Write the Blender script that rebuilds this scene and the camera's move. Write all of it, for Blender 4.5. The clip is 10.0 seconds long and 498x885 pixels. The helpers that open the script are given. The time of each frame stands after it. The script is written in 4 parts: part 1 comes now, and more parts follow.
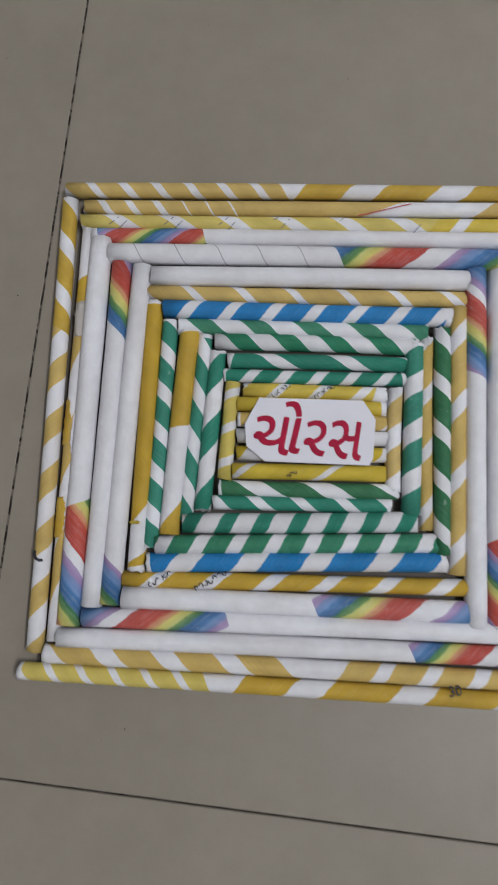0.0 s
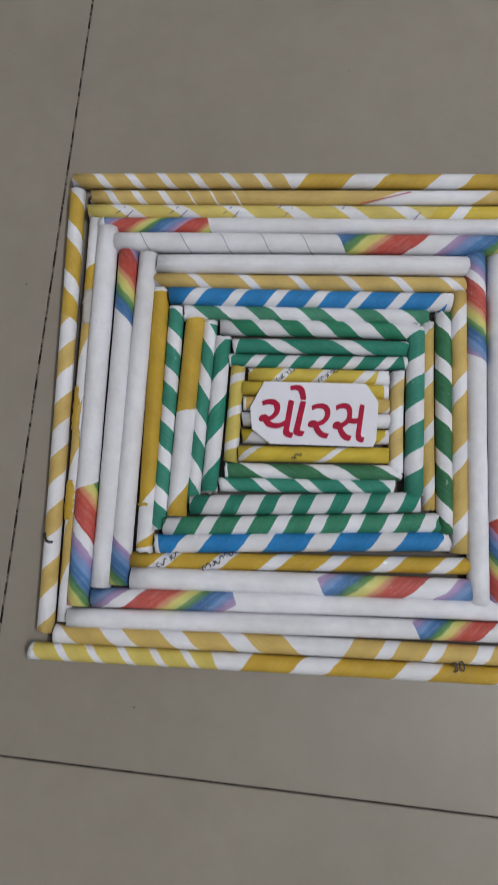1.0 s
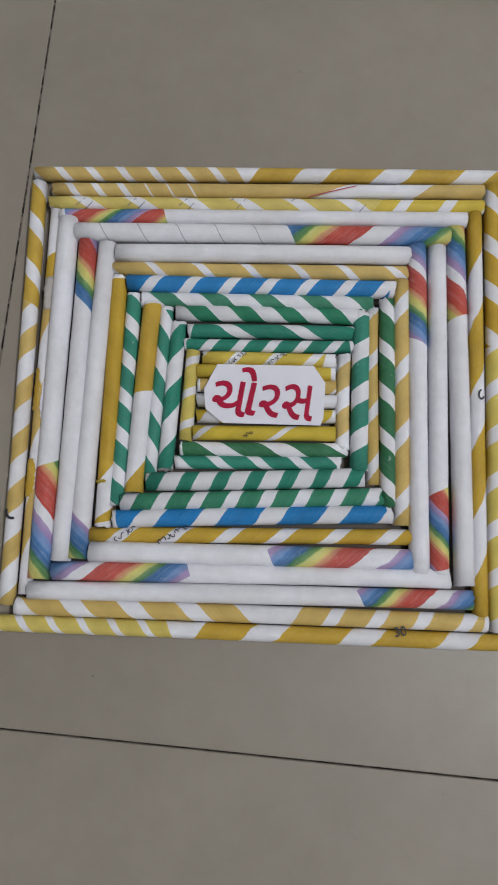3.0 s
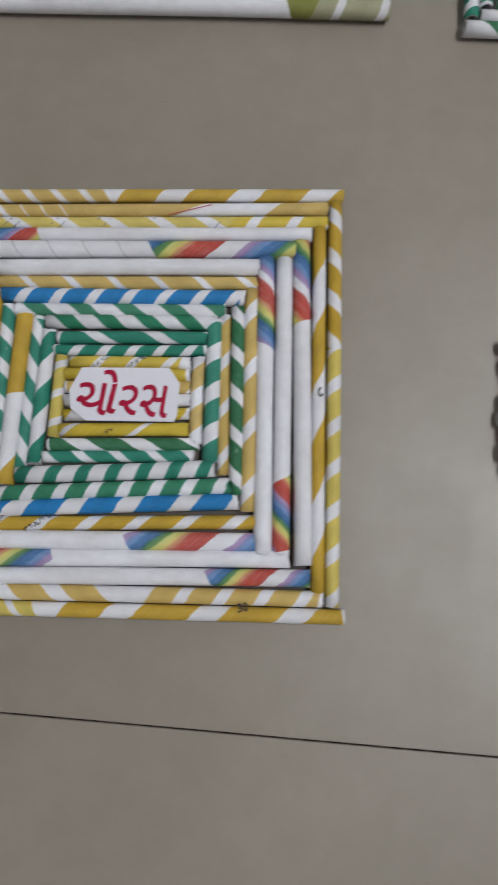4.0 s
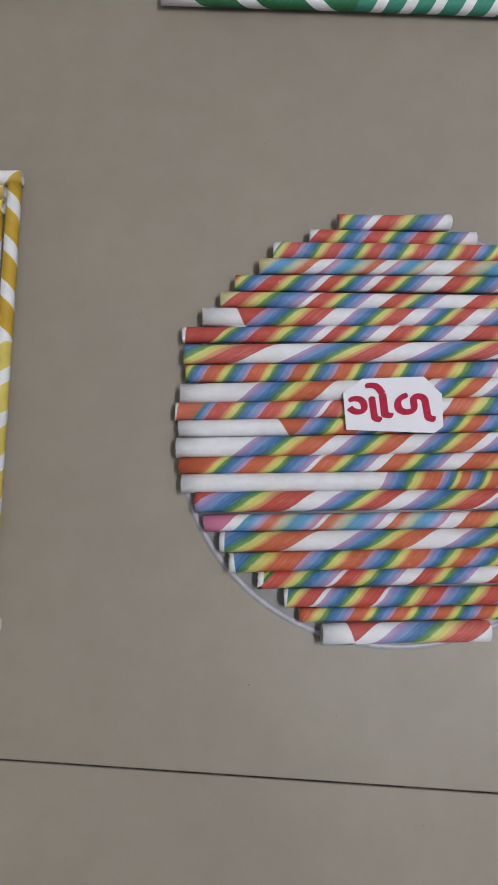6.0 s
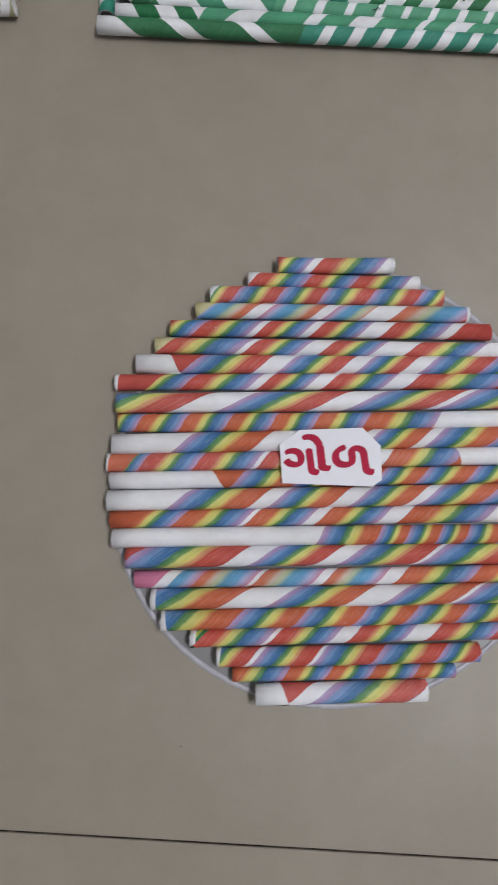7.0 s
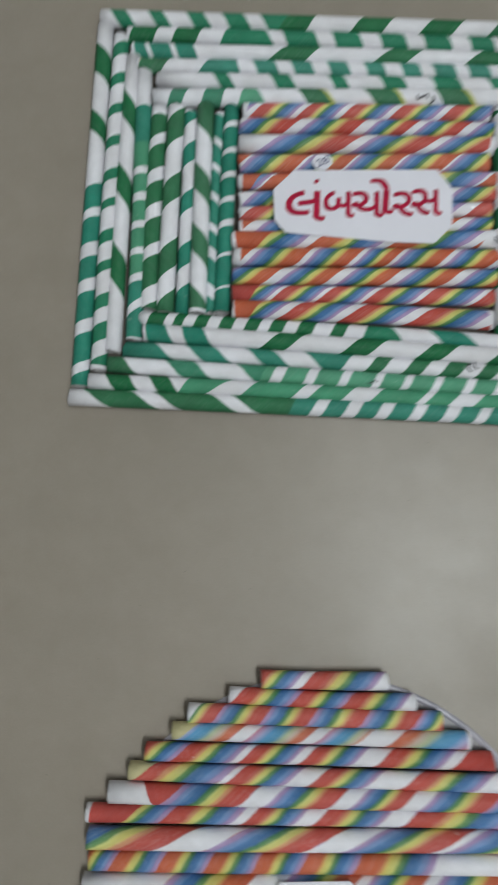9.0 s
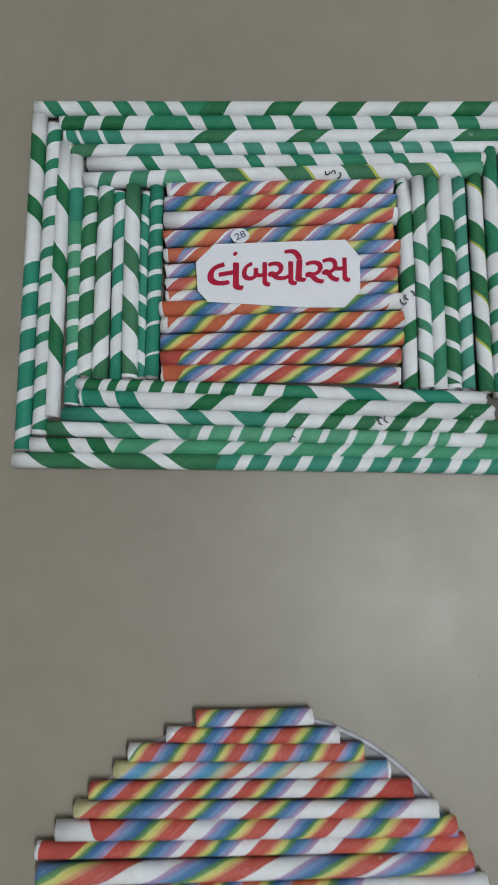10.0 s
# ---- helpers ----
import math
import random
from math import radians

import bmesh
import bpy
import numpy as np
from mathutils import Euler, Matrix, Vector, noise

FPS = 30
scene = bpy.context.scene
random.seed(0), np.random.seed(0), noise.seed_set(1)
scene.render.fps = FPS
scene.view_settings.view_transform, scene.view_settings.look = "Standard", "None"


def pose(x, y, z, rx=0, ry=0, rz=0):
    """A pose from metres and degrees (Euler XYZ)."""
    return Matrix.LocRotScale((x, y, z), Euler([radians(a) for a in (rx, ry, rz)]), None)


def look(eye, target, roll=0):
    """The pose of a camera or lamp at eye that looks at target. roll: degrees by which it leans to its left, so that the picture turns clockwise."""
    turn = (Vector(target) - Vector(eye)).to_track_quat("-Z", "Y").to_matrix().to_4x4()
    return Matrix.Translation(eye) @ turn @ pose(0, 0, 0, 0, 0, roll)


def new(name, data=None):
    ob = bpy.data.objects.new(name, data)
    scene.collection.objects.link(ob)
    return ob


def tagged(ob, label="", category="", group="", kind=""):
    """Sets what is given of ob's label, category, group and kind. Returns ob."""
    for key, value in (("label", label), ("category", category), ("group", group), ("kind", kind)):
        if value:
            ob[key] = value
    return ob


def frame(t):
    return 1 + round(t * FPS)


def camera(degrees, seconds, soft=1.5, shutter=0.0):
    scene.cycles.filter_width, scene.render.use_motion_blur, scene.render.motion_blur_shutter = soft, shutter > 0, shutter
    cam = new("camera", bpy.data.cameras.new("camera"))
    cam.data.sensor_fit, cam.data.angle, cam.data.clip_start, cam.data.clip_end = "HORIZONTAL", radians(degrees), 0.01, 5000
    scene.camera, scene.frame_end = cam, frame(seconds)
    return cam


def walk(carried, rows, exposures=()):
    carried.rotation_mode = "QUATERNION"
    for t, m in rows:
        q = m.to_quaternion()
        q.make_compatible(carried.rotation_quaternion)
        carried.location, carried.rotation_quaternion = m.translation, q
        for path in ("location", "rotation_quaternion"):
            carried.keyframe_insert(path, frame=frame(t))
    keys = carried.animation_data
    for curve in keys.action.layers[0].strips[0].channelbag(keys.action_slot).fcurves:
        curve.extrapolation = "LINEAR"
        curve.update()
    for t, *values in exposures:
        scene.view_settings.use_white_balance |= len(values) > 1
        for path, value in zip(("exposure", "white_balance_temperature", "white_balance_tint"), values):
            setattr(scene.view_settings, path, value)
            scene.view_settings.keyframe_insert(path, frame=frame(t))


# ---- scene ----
cam = camera(45.0, 10.0, soft=1.6, shutter=0.45)
ROWS = [
    (0.0, 0.1340, 0.0916, 0.3491, 6.83, 2.00, 2.71),
    (0.2, 0.1414, 0.0845, 0.3559, 7.10, 2.30, 2.42),
    (0.5, 0.1363, 0.0915, 0.3578, 7.17, 2.17, 2.19),
    (0.7, 0.1346, 0.0926, 0.3561, 7.18, 2.12, 2.25),
    (1.0, 0.1313, 0.0786, 0.3546, 7.20, 2.00, 2.34),
    (1.2, 0.1355, 0.0679, 0.3587, 7.14, 2.10, 2.36),
    (1.5, 0.1337, 0.0610, 0.3649, 7.48, 1.83, 2.09),
    (1.8, 0.1265, 0.0670, 0.3681, 7.80, 1.39, 2.16),
    (2.0, 0.1278, 0.0687, 0.3594, 7.78, 1.22, 2.15),
    (2.2, 0.1319, 0.0703, 0.3592, 7.75, 1.47, 2.09),
    (3.3, 0.1599, 0.0590, 0.3790, 7.70, 0.31, 1.74),
    (3.5, 0.1735, 0.0561, 0.3862, 7.99, 0.30, 1.45),
    (3.7, 0.2096, 0.0437, 0.3916, 9.12, 0.66, 1.33),
    (4.0, 0.2429, 0.0493, 0.4033, 8.60, 0.47, 1.18),
    (4.3, 0.2901, 0.0515, 0.4137, 8.80, 0.78, 0.90),
    (4.5, 0.3052, 0.0601, 0.4178, 8.69, 0.33, 0.73),
    (4.8, 0.3347, 0.0710, 0.4148, 8.52, 0.26, 0.52),
    (5.0, 0.3588, 0.0745, 0.4107, 8.58, 0.18, 0.40),
    (5.3, 0.3995, 0.0696, 0.4134, 8.34, 0.51, 0.28),
    (5.5, 0.4233, 0.0578, 0.3984, 8.42, 0.44, 0.20),
    (5.7, 0.4414, 0.0541, 0.3886, 8.14, 0.39, 0.11),
    (6.8, 0.4741, 0.0897, 0.3642, 7.36, -0.32, -0.06),
    (7.0, 0.4886, 0.0954, 0.3725, 7.14, -0.60, -0.04),
    (7.3, 0.4954, 0.1018, 0.3698, 6.75, -0.77, 0.12),
    (7.5, 0.4952, 0.1250, 0.3694, 6.73, -0.47, -0.04),
    (7.7, 0.4960, 0.1783, 0.3784, 6.76, -0.45, -0.23),
    (8.0, 0.4905, 0.2693, 0.3727, 5.87, -0.78, 0.24),
    (8.2, 0.4866, 0.3031, 0.3609, 5.63, -0.40, 0.30),
    (8.5, 0.4831, 0.3273, 0.3481, 5.33, 0.14, 0.73),
    (8.7, 0.4839, 0.3376, 0.3443, 5.33, 0.53, 0.55),
    (9.0, 0.5131, 0.3602, 0.3722, 5.43, 1.60, 0.37),
    (9.2, 0.5387, 0.3648, 0.4026, 5.62, 1.60, -0.53),
    (9.5, 0.5601, 0.3717, 0.4128, 6.28, 1.48, -1.23),
    (9.7, 0.5626, 0.3731, 0.4130, 6.55, 1.39, -1.51),
    (10.0, 0.5590, 0.3831, 0.4035, 6.63, 1.59, -1.68),
]
walk(cam, [(t, pose(x, y, z, rx, ry, rz)) for t, x, y, z, rx, ry, rz in ROWS],
     [(0.0, 0.0, 6500, 10), (4.5, 0.03, 6510, 10), (5.5, 0.08, 6520, 10), (7.3, 0.08, 6580, 10), (8.5, -0.02, 6530, 6), (10.0, -0.02, 6460, 2)])

# ---- light: a tube light on the wall of a closed room ----
world = bpy.data.worlds.new("room_air")
world.use_nodes = True
world.node_tree.nodes["Background"].inputs[0].default_value = (0.9, 0.95, 1.0, 1)
world.node_tree.nodes["Background"].inputs[1].default_value = 0.05
scene.world = world
scene.view_settings.exposure = 0.0


def area_lamp(name, eye, target, sx, sy, watts, colour):
    data = bpy.data.lights.new(name, "AREA")
    data.shape, data.size, data.size_y, data.energy, data.color = "RECTANGLE", sx, sy, watts, colour
    ob = new(name, data)
    ob.matrix_world = look(eye, target)
    return ob


area_lamp("tube_light_glow", (1.27, 0.11, 2.30), (0.30, 0.15, 0.0), 1.2, 0.14, 32.6, (0.92, 0.96, 1.0))


# ---- materials ----
def nodes_of(name, rough=0.5, spec=0.5):
    m = bpy.data.materials.new(name)
    m.use_nodes = True
    nt = m.node_tree
    b = nt.nodes["Principled BSDF"]
    b.inputs["Roughness"].default_value = rough
    b.inputs["Specular IOR Level"].default_value = spec
    return m, nt, b


def math_node(nt, op, a, b=None):
    n = nt.nodes.new("ShaderNodeMath")
    n.operation = op
    for i, v in enumerate((a, b)):
        if v is None:
            continue
        if isinstance(v, (int, float)):
            n.inputs[i].default_value = v
        else:
            nt.links.new(v, n.inputs[i])
    return n.outputs[0]


def noise_node(nt, scale, detail=3.0, rough=0.6, shift=False):
    c = nt.nodes.new("ShaderNodeTexCoord")
    n = nt.nodes.new("ShaderNodeTexNoise")
    n.inputs["Scale"].default_value, n.inputs["Detail"].default_value, n.inputs["Roughness"].default_value = scale, detail, rough
    place = c.outputs["Object"]
    if shift:
        info = nt.nodes.new("ShaderNodeObjectInfo")
        add = nt.nodes.new("ShaderNodeVectorMath")
        nt.links.new(place, add.inputs[0])
        nt.links.new(math_node(nt, "MULTIPLY", info.outputs["Random"], 19.0), add.inputs[1])
        place = add.outputs[0]
    nt.links.new(place, n.inputs["Vector"])
    return n.outputs["Fac"]


def mix_node(nt, kind, fac, a, b):
    n = nt.nodes.new("ShaderNodeMix")
    n.data_type, n.blend_type = "RGBA", kind
    for sock, v in ((n.inputs["Factor"], fac), (n.inputs["A"], a), (n.inputs["B"], b)):
        if isinstance(v, (int, float)):
            sock.default_value = v
        elif isinstance(v, tuple):
            sock.default_value = (*v, 1)
        else:
            nt.links.new(v, sock)
    return n.outputs["Result"]


def ramp_node(nt, fac, stops, interp="LINEAR"):
    n = nt.nodes.new("ShaderNodeValToRGB")
    n.color_ramp.interpolation = interp
    e = n.color_ramp.elements
    while len(e) < len(stops):
        e.new(0.5)
    for el, (p, c) in zip(e, stops):
        el.position, el.color = p, (*c, 1)
    nt.links.new(fac, n.inputs[0])
    return n.outputs[0]


def bump_node(nt, b, height, strength, dist):
    n = nt.nodes.new("ShaderNodeBump")
    n.inputs["Strength"].default_value, n.inputs["Distance"].default_value = strength, dist
    nt.links.new(height, n.inputs["Height"])
    nt.links.new(n.outputs[0], b.inputs["Normal"])


PAPER = (0.80, 0.79, 0.84)
PALE = (0.15, 0.07)


def paper(name, stops, seam=False):
    """Rolled printed paper. UV x counts the turns of the printed band along the tube, UV y is the unprinted share of a turn."""
    m, nt, b = nodes_of("paper_" + name, 0.62, 0.25)
    uv = nt.nodes.new("ShaderNodeUVMap")
    sep = nt.nodes.new("ShaderNodeSeparateXYZ")
    nt.links.new(uv.outputs[0], sep.inputs[0])
    wob = math_node(nt, "MULTIPLY", math_node(nt, "SUBTRACT", noise_node(nt, 90, 2, shift=True), 0.5), 0.07)
    turn = math_node(nt, "FRACT", math_node(nt, "ADD", sep.outputs[0], wob))
    blank = math_node(nt, "LESS_THAN", turn, sep.outputs[1])
    if seam:
        body = mix_node(nt, "MIX", blank, PAPER, (0.42, 0.42, 0.46))
    else:
        rest = math_node(nt, "DIVIDE", math_node(nt, "SUBTRACT", turn, sep.outputs[1]), math_node(nt, "SUBTRACT", 1.001, sep.outputs[1]))
        ink = ramp_node(nt, rest, stops)
        # brushed ink streaks that run with the band
        comb = nt.nodes.new("ShaderNodeCombineXYZ")
        nt.links.new(math_node(nt, "MULTIPLY", sep.outputs[0], 22.0), comb.inputs[0])
        streak = nt.nodes.new("ShaderNodeTexNoise")
        streak.inputs["Scale"].default_value, streak.inputs["Detail"].default_value = 1.0, 2.0
        nt.links.new(comb.outputs[0], streak.inputs["Vector"])
        ink = mix_node(nt, "MULTIPLY", 0.32 if len(stops) > 3 else 0.25, ink, ramp_node(nt, streak.outputs["Fac"], [(0.32, (0.76, 0.76, 0.79)), (0.62, (1, 1, 1))]))
        # thin, watery patches where the paper shows through, and tubes printed paler than others
        pale = nt.nodes.new("ShaderNodeTexNoise")
        pale.inputs["Scale"].default_value, pale.inputs["Detail"].default_value, pale.inputs["Roughness"].default_value = 1.0, 3.0, 0.65
        along = nt.nodes.new("ShaderNodeCombineXYZ")
        nt.links.new(math_node(nt, "MULTIPLY", sep.outputs[0], 34.0), along.inputs[0])
        nt.links.new(math_node(nt, "MULTIPLY", noise_node(nt, 45, 2, shift=True), 9.0), along.inputs[1])
        nt.links.new(along.outputs[0], pale.inputs["Vector"])
        who = nt.nodes.new("ShaderNodeObjectInfo")
        thin = math_node(nt, "MULTIPLY", ramp_node(nt, pale.outputs["Fac"], [(0.46, (0, 0, 0)), (0.72, (1, 1, 1))]), PALE[0] if len(stops) > 3 else PALE[1])
        faded = math_node(nt, "MULTIPLY", math_node(nt, "POWER", who.outputs["Random"], 2.0), 0.05 if len(stops) > 3 else 0.06)
        ink = mix_node(nt, "MIX", math_node(nt, "ADD", thin, faded), ink, (0.70, 0.70, 0.74))
        body = mix_node(nt, "MIX", blank, ink, PAPER)
    # ink density, scuffs and hand-worn grime
    body = mix_node(nt, "MULTIPLY", 0.30, body, ramp_node(nt, noise_node(nt, 130, 5, shift=True), [(0.3, (0.72, 0.72, 0.72)), (0.62, (1, 1, 1))]))
    body = mix_node(nt, "MULTIPLY", 0.5, body, ramp_node(nt, noise_node(nt, 22, 3, shift=True), [(0.32, (0.8, 0.78, 0.75)), (0.6, (1, 1, 1))]))
    scuff = math_node(nt, "MULTIPLY", math_node(nt, "GREATER_THAN", noise_node(nt, 150, 3, 0.55, shift=True), 0.735), 0.2)
    body = mix_node(nt, "MIX", scuff, body, (0.75, 0.74, 0.74))
    info = nt.nodes.new("ShaderNodeObjectInfo")
    body = mix_node(nt, "MULTIPLY", 0.6, body, ramp_node(nt, info.outputs["Random"], [(0, (0.86, 0.85, 0.84)), (1, (1, 1, 1))]))
    nt.links.new(body, b.inputs["Base Color"])
    bump_node(nt, b, math_node(nt, "ADD", noise_node(nt, 420, 4, 0.65, shift=True), math_node(nt, "MULTIPLY", blank, 0.6)), 0.4, 0.0006)
    return m


def flat_ink(c, spread=0.12):
    lo = tuple(v * (1 - spread) for v in c)
    return [(0.0, c), (0.5, lo), (1.0, c)]


GOLD, TAN, LEMON, YELLOW = (0.61, 0.385, 0.035), (0.66, 0.455, 0.13), (0.72, 0.57, 0.13), (0.70, 0.51, 0.04)
GREEN, DKGREEN, TEAL, LTGREEN, BLUE = (0.022, 0.235, 0.125), (0.010, 0.160, 0.055), (0.022, 0.255, 0.175), (0.075, 0.34, 0.19), (0.015, 0.23, 0.58)
OLIVE = (0.25, 0.26, 0.06)
RAINBOW = [(0.0, (0.53, 0.07, 0.055)), (0.29, (0.55, 0.085, 0.055)), (0.32, (0.64, 0.26, 0.13)), (0.37, (0.70, 0.36, 0.17)), (0.40, (0.72, 0.62, 0.17)), (0.50, (0.64, 0.64, 0.20)),
           (0.53, (0.16, 0.31, 0.09)), (0.61, (0.05, 0.20, 0.09)), (0.64, (0.04, 0.14, 0.33)), (0.77, (0.07, 0.20, 0.45)), (0.80, (0.17, 0.30, 0.56)), (0.88, (0.20, 0.27, 0.52)),
           (0.91, (0.37, 0.25, 0.48)), (1.0, (0.46, 0.34, 0.55))]
ORANGE_RAINBOW = [(0.0, (0.57, 0.115, 0.05)), (0.31, (0.60, 0.14, 0.055)), (0.34, (0.68, 0.30, 0.10))] + RAINBOW[4:]
PASTEL = [(0.0, (0.60, 0.16, 0.10)), (0.16, (0.62, 0.17, 0.08)), (0.28, (0.62, 0.5, 0.42)), (0.40, (0.48, 0.55, 0.35)), (0.52, (0.10, 0.32, 0.52)),
          (0.72, (0.12, 0.35, 0.62)), (0.84, (0.40, 0.42, 0.66)), (1.0, (0.62, 0.25, 0.36))]
INKS = {"gold": flat_ink(GOLD), "tan": flat_ink(TAN), "lemon": flat_ink(LEMON), "yellow": flat_ink(YELLOW), "green": flat_ink(GREEN), "dkgreen": flat_ink(DKGREEN),
        "teal": flat_ink(TEAL), "ltgreen": flat_ink(LTGREEN), "blue": flat_ink(BLUE), "olive": flat_ink(OLIVE), "grey": flat_ink((0.50, 0.46, 0.43)), "red": flat_ink((0.53, 0.07, 0.055)), "orange": flat_ink((0.58, 0.12, 0.05)), "pink": flat_ink((0.70, 0.21, 0.36)), "straw": flat_ink((0.66, 0.60, 0.33)), "lime": flat_ink((0.50, 0.52, 0.06)), "leaf": [(0.0, (0.50, 0.55, 0.06)), (0.07, (0.50, 0.55, 0.06)), (0.10, (0.018, 0.19, 0.06)), (1.0, (0.02, 0.18, 0.065))], "paleolive": flat_ink((0.43, 0.42, 0.27)), "rb": RAINBOW, "rbo": ORANGE_RAINBOW, "pastel": PASTEL}
PAPERS = {k: paper(k, v) for k, v in INKS.items()}
PAPERS["white"] = paper("white", None, True)


def plain(name, colour, rough=0.5, spec=0.5, var=0.15, scale=30, bump=0.0):
    m, nt, b = nodes_of(name, rough, spec)
    lo = tuple(c * (1 - var) for c in colour)
    col = ramp_node(nt, noise_node(nt, scale, 5), [(0.3, lo), (0.7, colour)])
    nt.links.new(col, b.inputs["Base Color"])
    if bump:
        bump_node(nt, b, noise_node(nt, scale * 8, 4), bump, 0.001)
    return m


INSIDE = plain("paper_inside", (0.62, 0.60, 0.60), 0.8, 0.2, 0.3, 300)
CARD = plain("white_card", (0.745, 0.73, 0.80), 0.55, 0.3, 0.04, 40, 0.1)
BOARD = plain("grey_board", (0.14, 0.12, 0.105), 0.8, 0.2)
RIM = plain("pale_rim", (0.44, 0.42, 0.48), 0.35, 0.5, 0.3, 90)
# pale disc, its colour lowered to carry the shade round the tube ends
DISC = plain("shaded_disc", (0.24, 0.23, 0.24), 0.35, 0.5, 0.2, 60)
MARKER = plain("red_marker", (0.47, 0.008, 0.05), 0.6, 0.2, 0.35, 200)
REDLINE = plain("red_pen", (0.45, 0.05, 0.08), 0.6)
PENCIL = plain("blue_pen", (0.10, 0.10, 0.2), 0.6)
BLACK = plain("black_print", (0.02, 0.02, 0.03), 0.6)
WALL = plain("wall_paint", (0.78, 0.78, 0.77), 0.85, 0.2, 0.06, 4, 0.1)
CEIL = plain("ceiling_paint", (0.8, 0.8, 0.78), 0.9, 0.2, 0.04, 4)


def grout_material():
    m, nt, b = nodes_of("dirty_grout", 0.9, 0.1)
    nt.links.new(ramp_node(nt, noise_node(nt, 75, 3, 0.6), [(0.45, (0.02, 0.017, 0.015)), (0.66, (0.09, 0.075, 0.065))]), b.inputs["Base Color"])
    return m


GROUT = grout_material()
WORN_GROUT = plain("worn_grout", (0.025, 0.021, 0.018), 0.9, 0.1)
worn = WORN_GROUT.node_tree
worn.links.new(ramp_node(worn, noise_node(worn, 110, 4, 0.7), [(0.47, (0.02, 0.017, 0.015)), (0.55, (0.19, 0.16, 0.135))]), worn.nodes["Principled BSDF"].inputs["Base Color"])


def tile_material():
    m, nt, b = nodes_of("vitrified_tile", 0.4, 0.65)
    a = ramp_node(nt, noise_node(nt, 5, 6, 0.6), [(0.3, (0.252, 0.217, 0.177)), (0.7, (0.291, 0.251, 0.207))])
    a = mix_node(nt, "MULTIPLY", 0.5, a, ramp_node(nt, noise_node(nt, 40, 4, 0.7), [(0.35, (0.9, 0.89, 0.87)), (0.65, (1, 1, 1))]))
    a = mix_node(nt, "MULTIPLY", 0.5, a, ramp_node(nt, noise_node(nt, 900, 2), [(0.3, (0.9, 0.9, 0.9)), (0.7, (1, 1, 1))]))
    speck = math_node(nt, "GREATER_THAN", noise_node(nt, 230, 2, 0.5), 0.775)
    a = mix_node(nt, "MIX", math_node(nt, "MULTIPLY", speck, 0.5), a, (0.12, 0.1, 0.08))
    nt.links.new(a, b.inputs["Base Color"])
    r = ramp_node(nt, noise_node(nt, 9, 5, 0.65), [(0.35, (0.42, 0.42, 0.42)), (0.7, (0.54, 0.54, 0.54))])
    nt.links.new(r, b.inputs["Roughness"])
    bump_node(nt, b, noise_node(nt, 60, 3), 0.05, 0.0004)
    return m


TILE = tile_material()
LAMP = bpy.data.materials.new("lamp_glow")
LAMP.use_nodes = True
LAMP.node_tree.nodes["Principled BSDF"].inputs["Emission Color"].default_value = (1, 0.98, 0.95, 1)
LAMP.node_tree.nodes["Principled BSDF"].inputs["Emission Strength"].default_value = 4.0


# ---- building helpers ----
def part(name, bm, material, parent=None, label=""):
    me = bpy.data.meshes.new(name)
    bm.to_mesh(me)
    bm.free()
    for mat in (material if isinstance(material, list) else [material]):
        me.materials.append(mat)
    ob = new(name, me)
    if parent:
        ob.parent = parent
    if label:
        ob["label"] = label
    return ob


def box(x0, y0, z0, x1, y1, z1, bevel=0.0):
    bm = bmesh.new()
    bmesh.ops.create_cube(bm, size=1, matrix=Matrix.Translation(((x0 + x1) / 2, (y0 + y1) / 2, (z0 + z1) / 2)) @ Matrix.Diagonal((x1 - x0, y1 - y0, z1 - z0, 1)))
    if bevel:
        bmesh.ops.bevel(bm, geom=bm.edges[:], offset=bevel, segments=2, affect="EDGES")
    return bm


def slab(outline, z0, z1):
    """A flat sheet with the given outline between two heights."""
    bm = bmesh.new()
    low, high = [bm.verts.new((x, y, z0)) for x, y in outline], [bm.verts.new((x, y, z1)) for x, y in outline]
    bm.faces.new(high)
    bm.faces.new(low[::-1])
    for i in range(len(low)):
        j = (i + 1) % len(low)
        bm.faces.new((low[i], low[j], high[j], high[i]))
    bmesh.ops.recalc_face_normals(bm, faces=bm.faces[:])
    return bm


SIDES, LIFT = 16, 0.0012


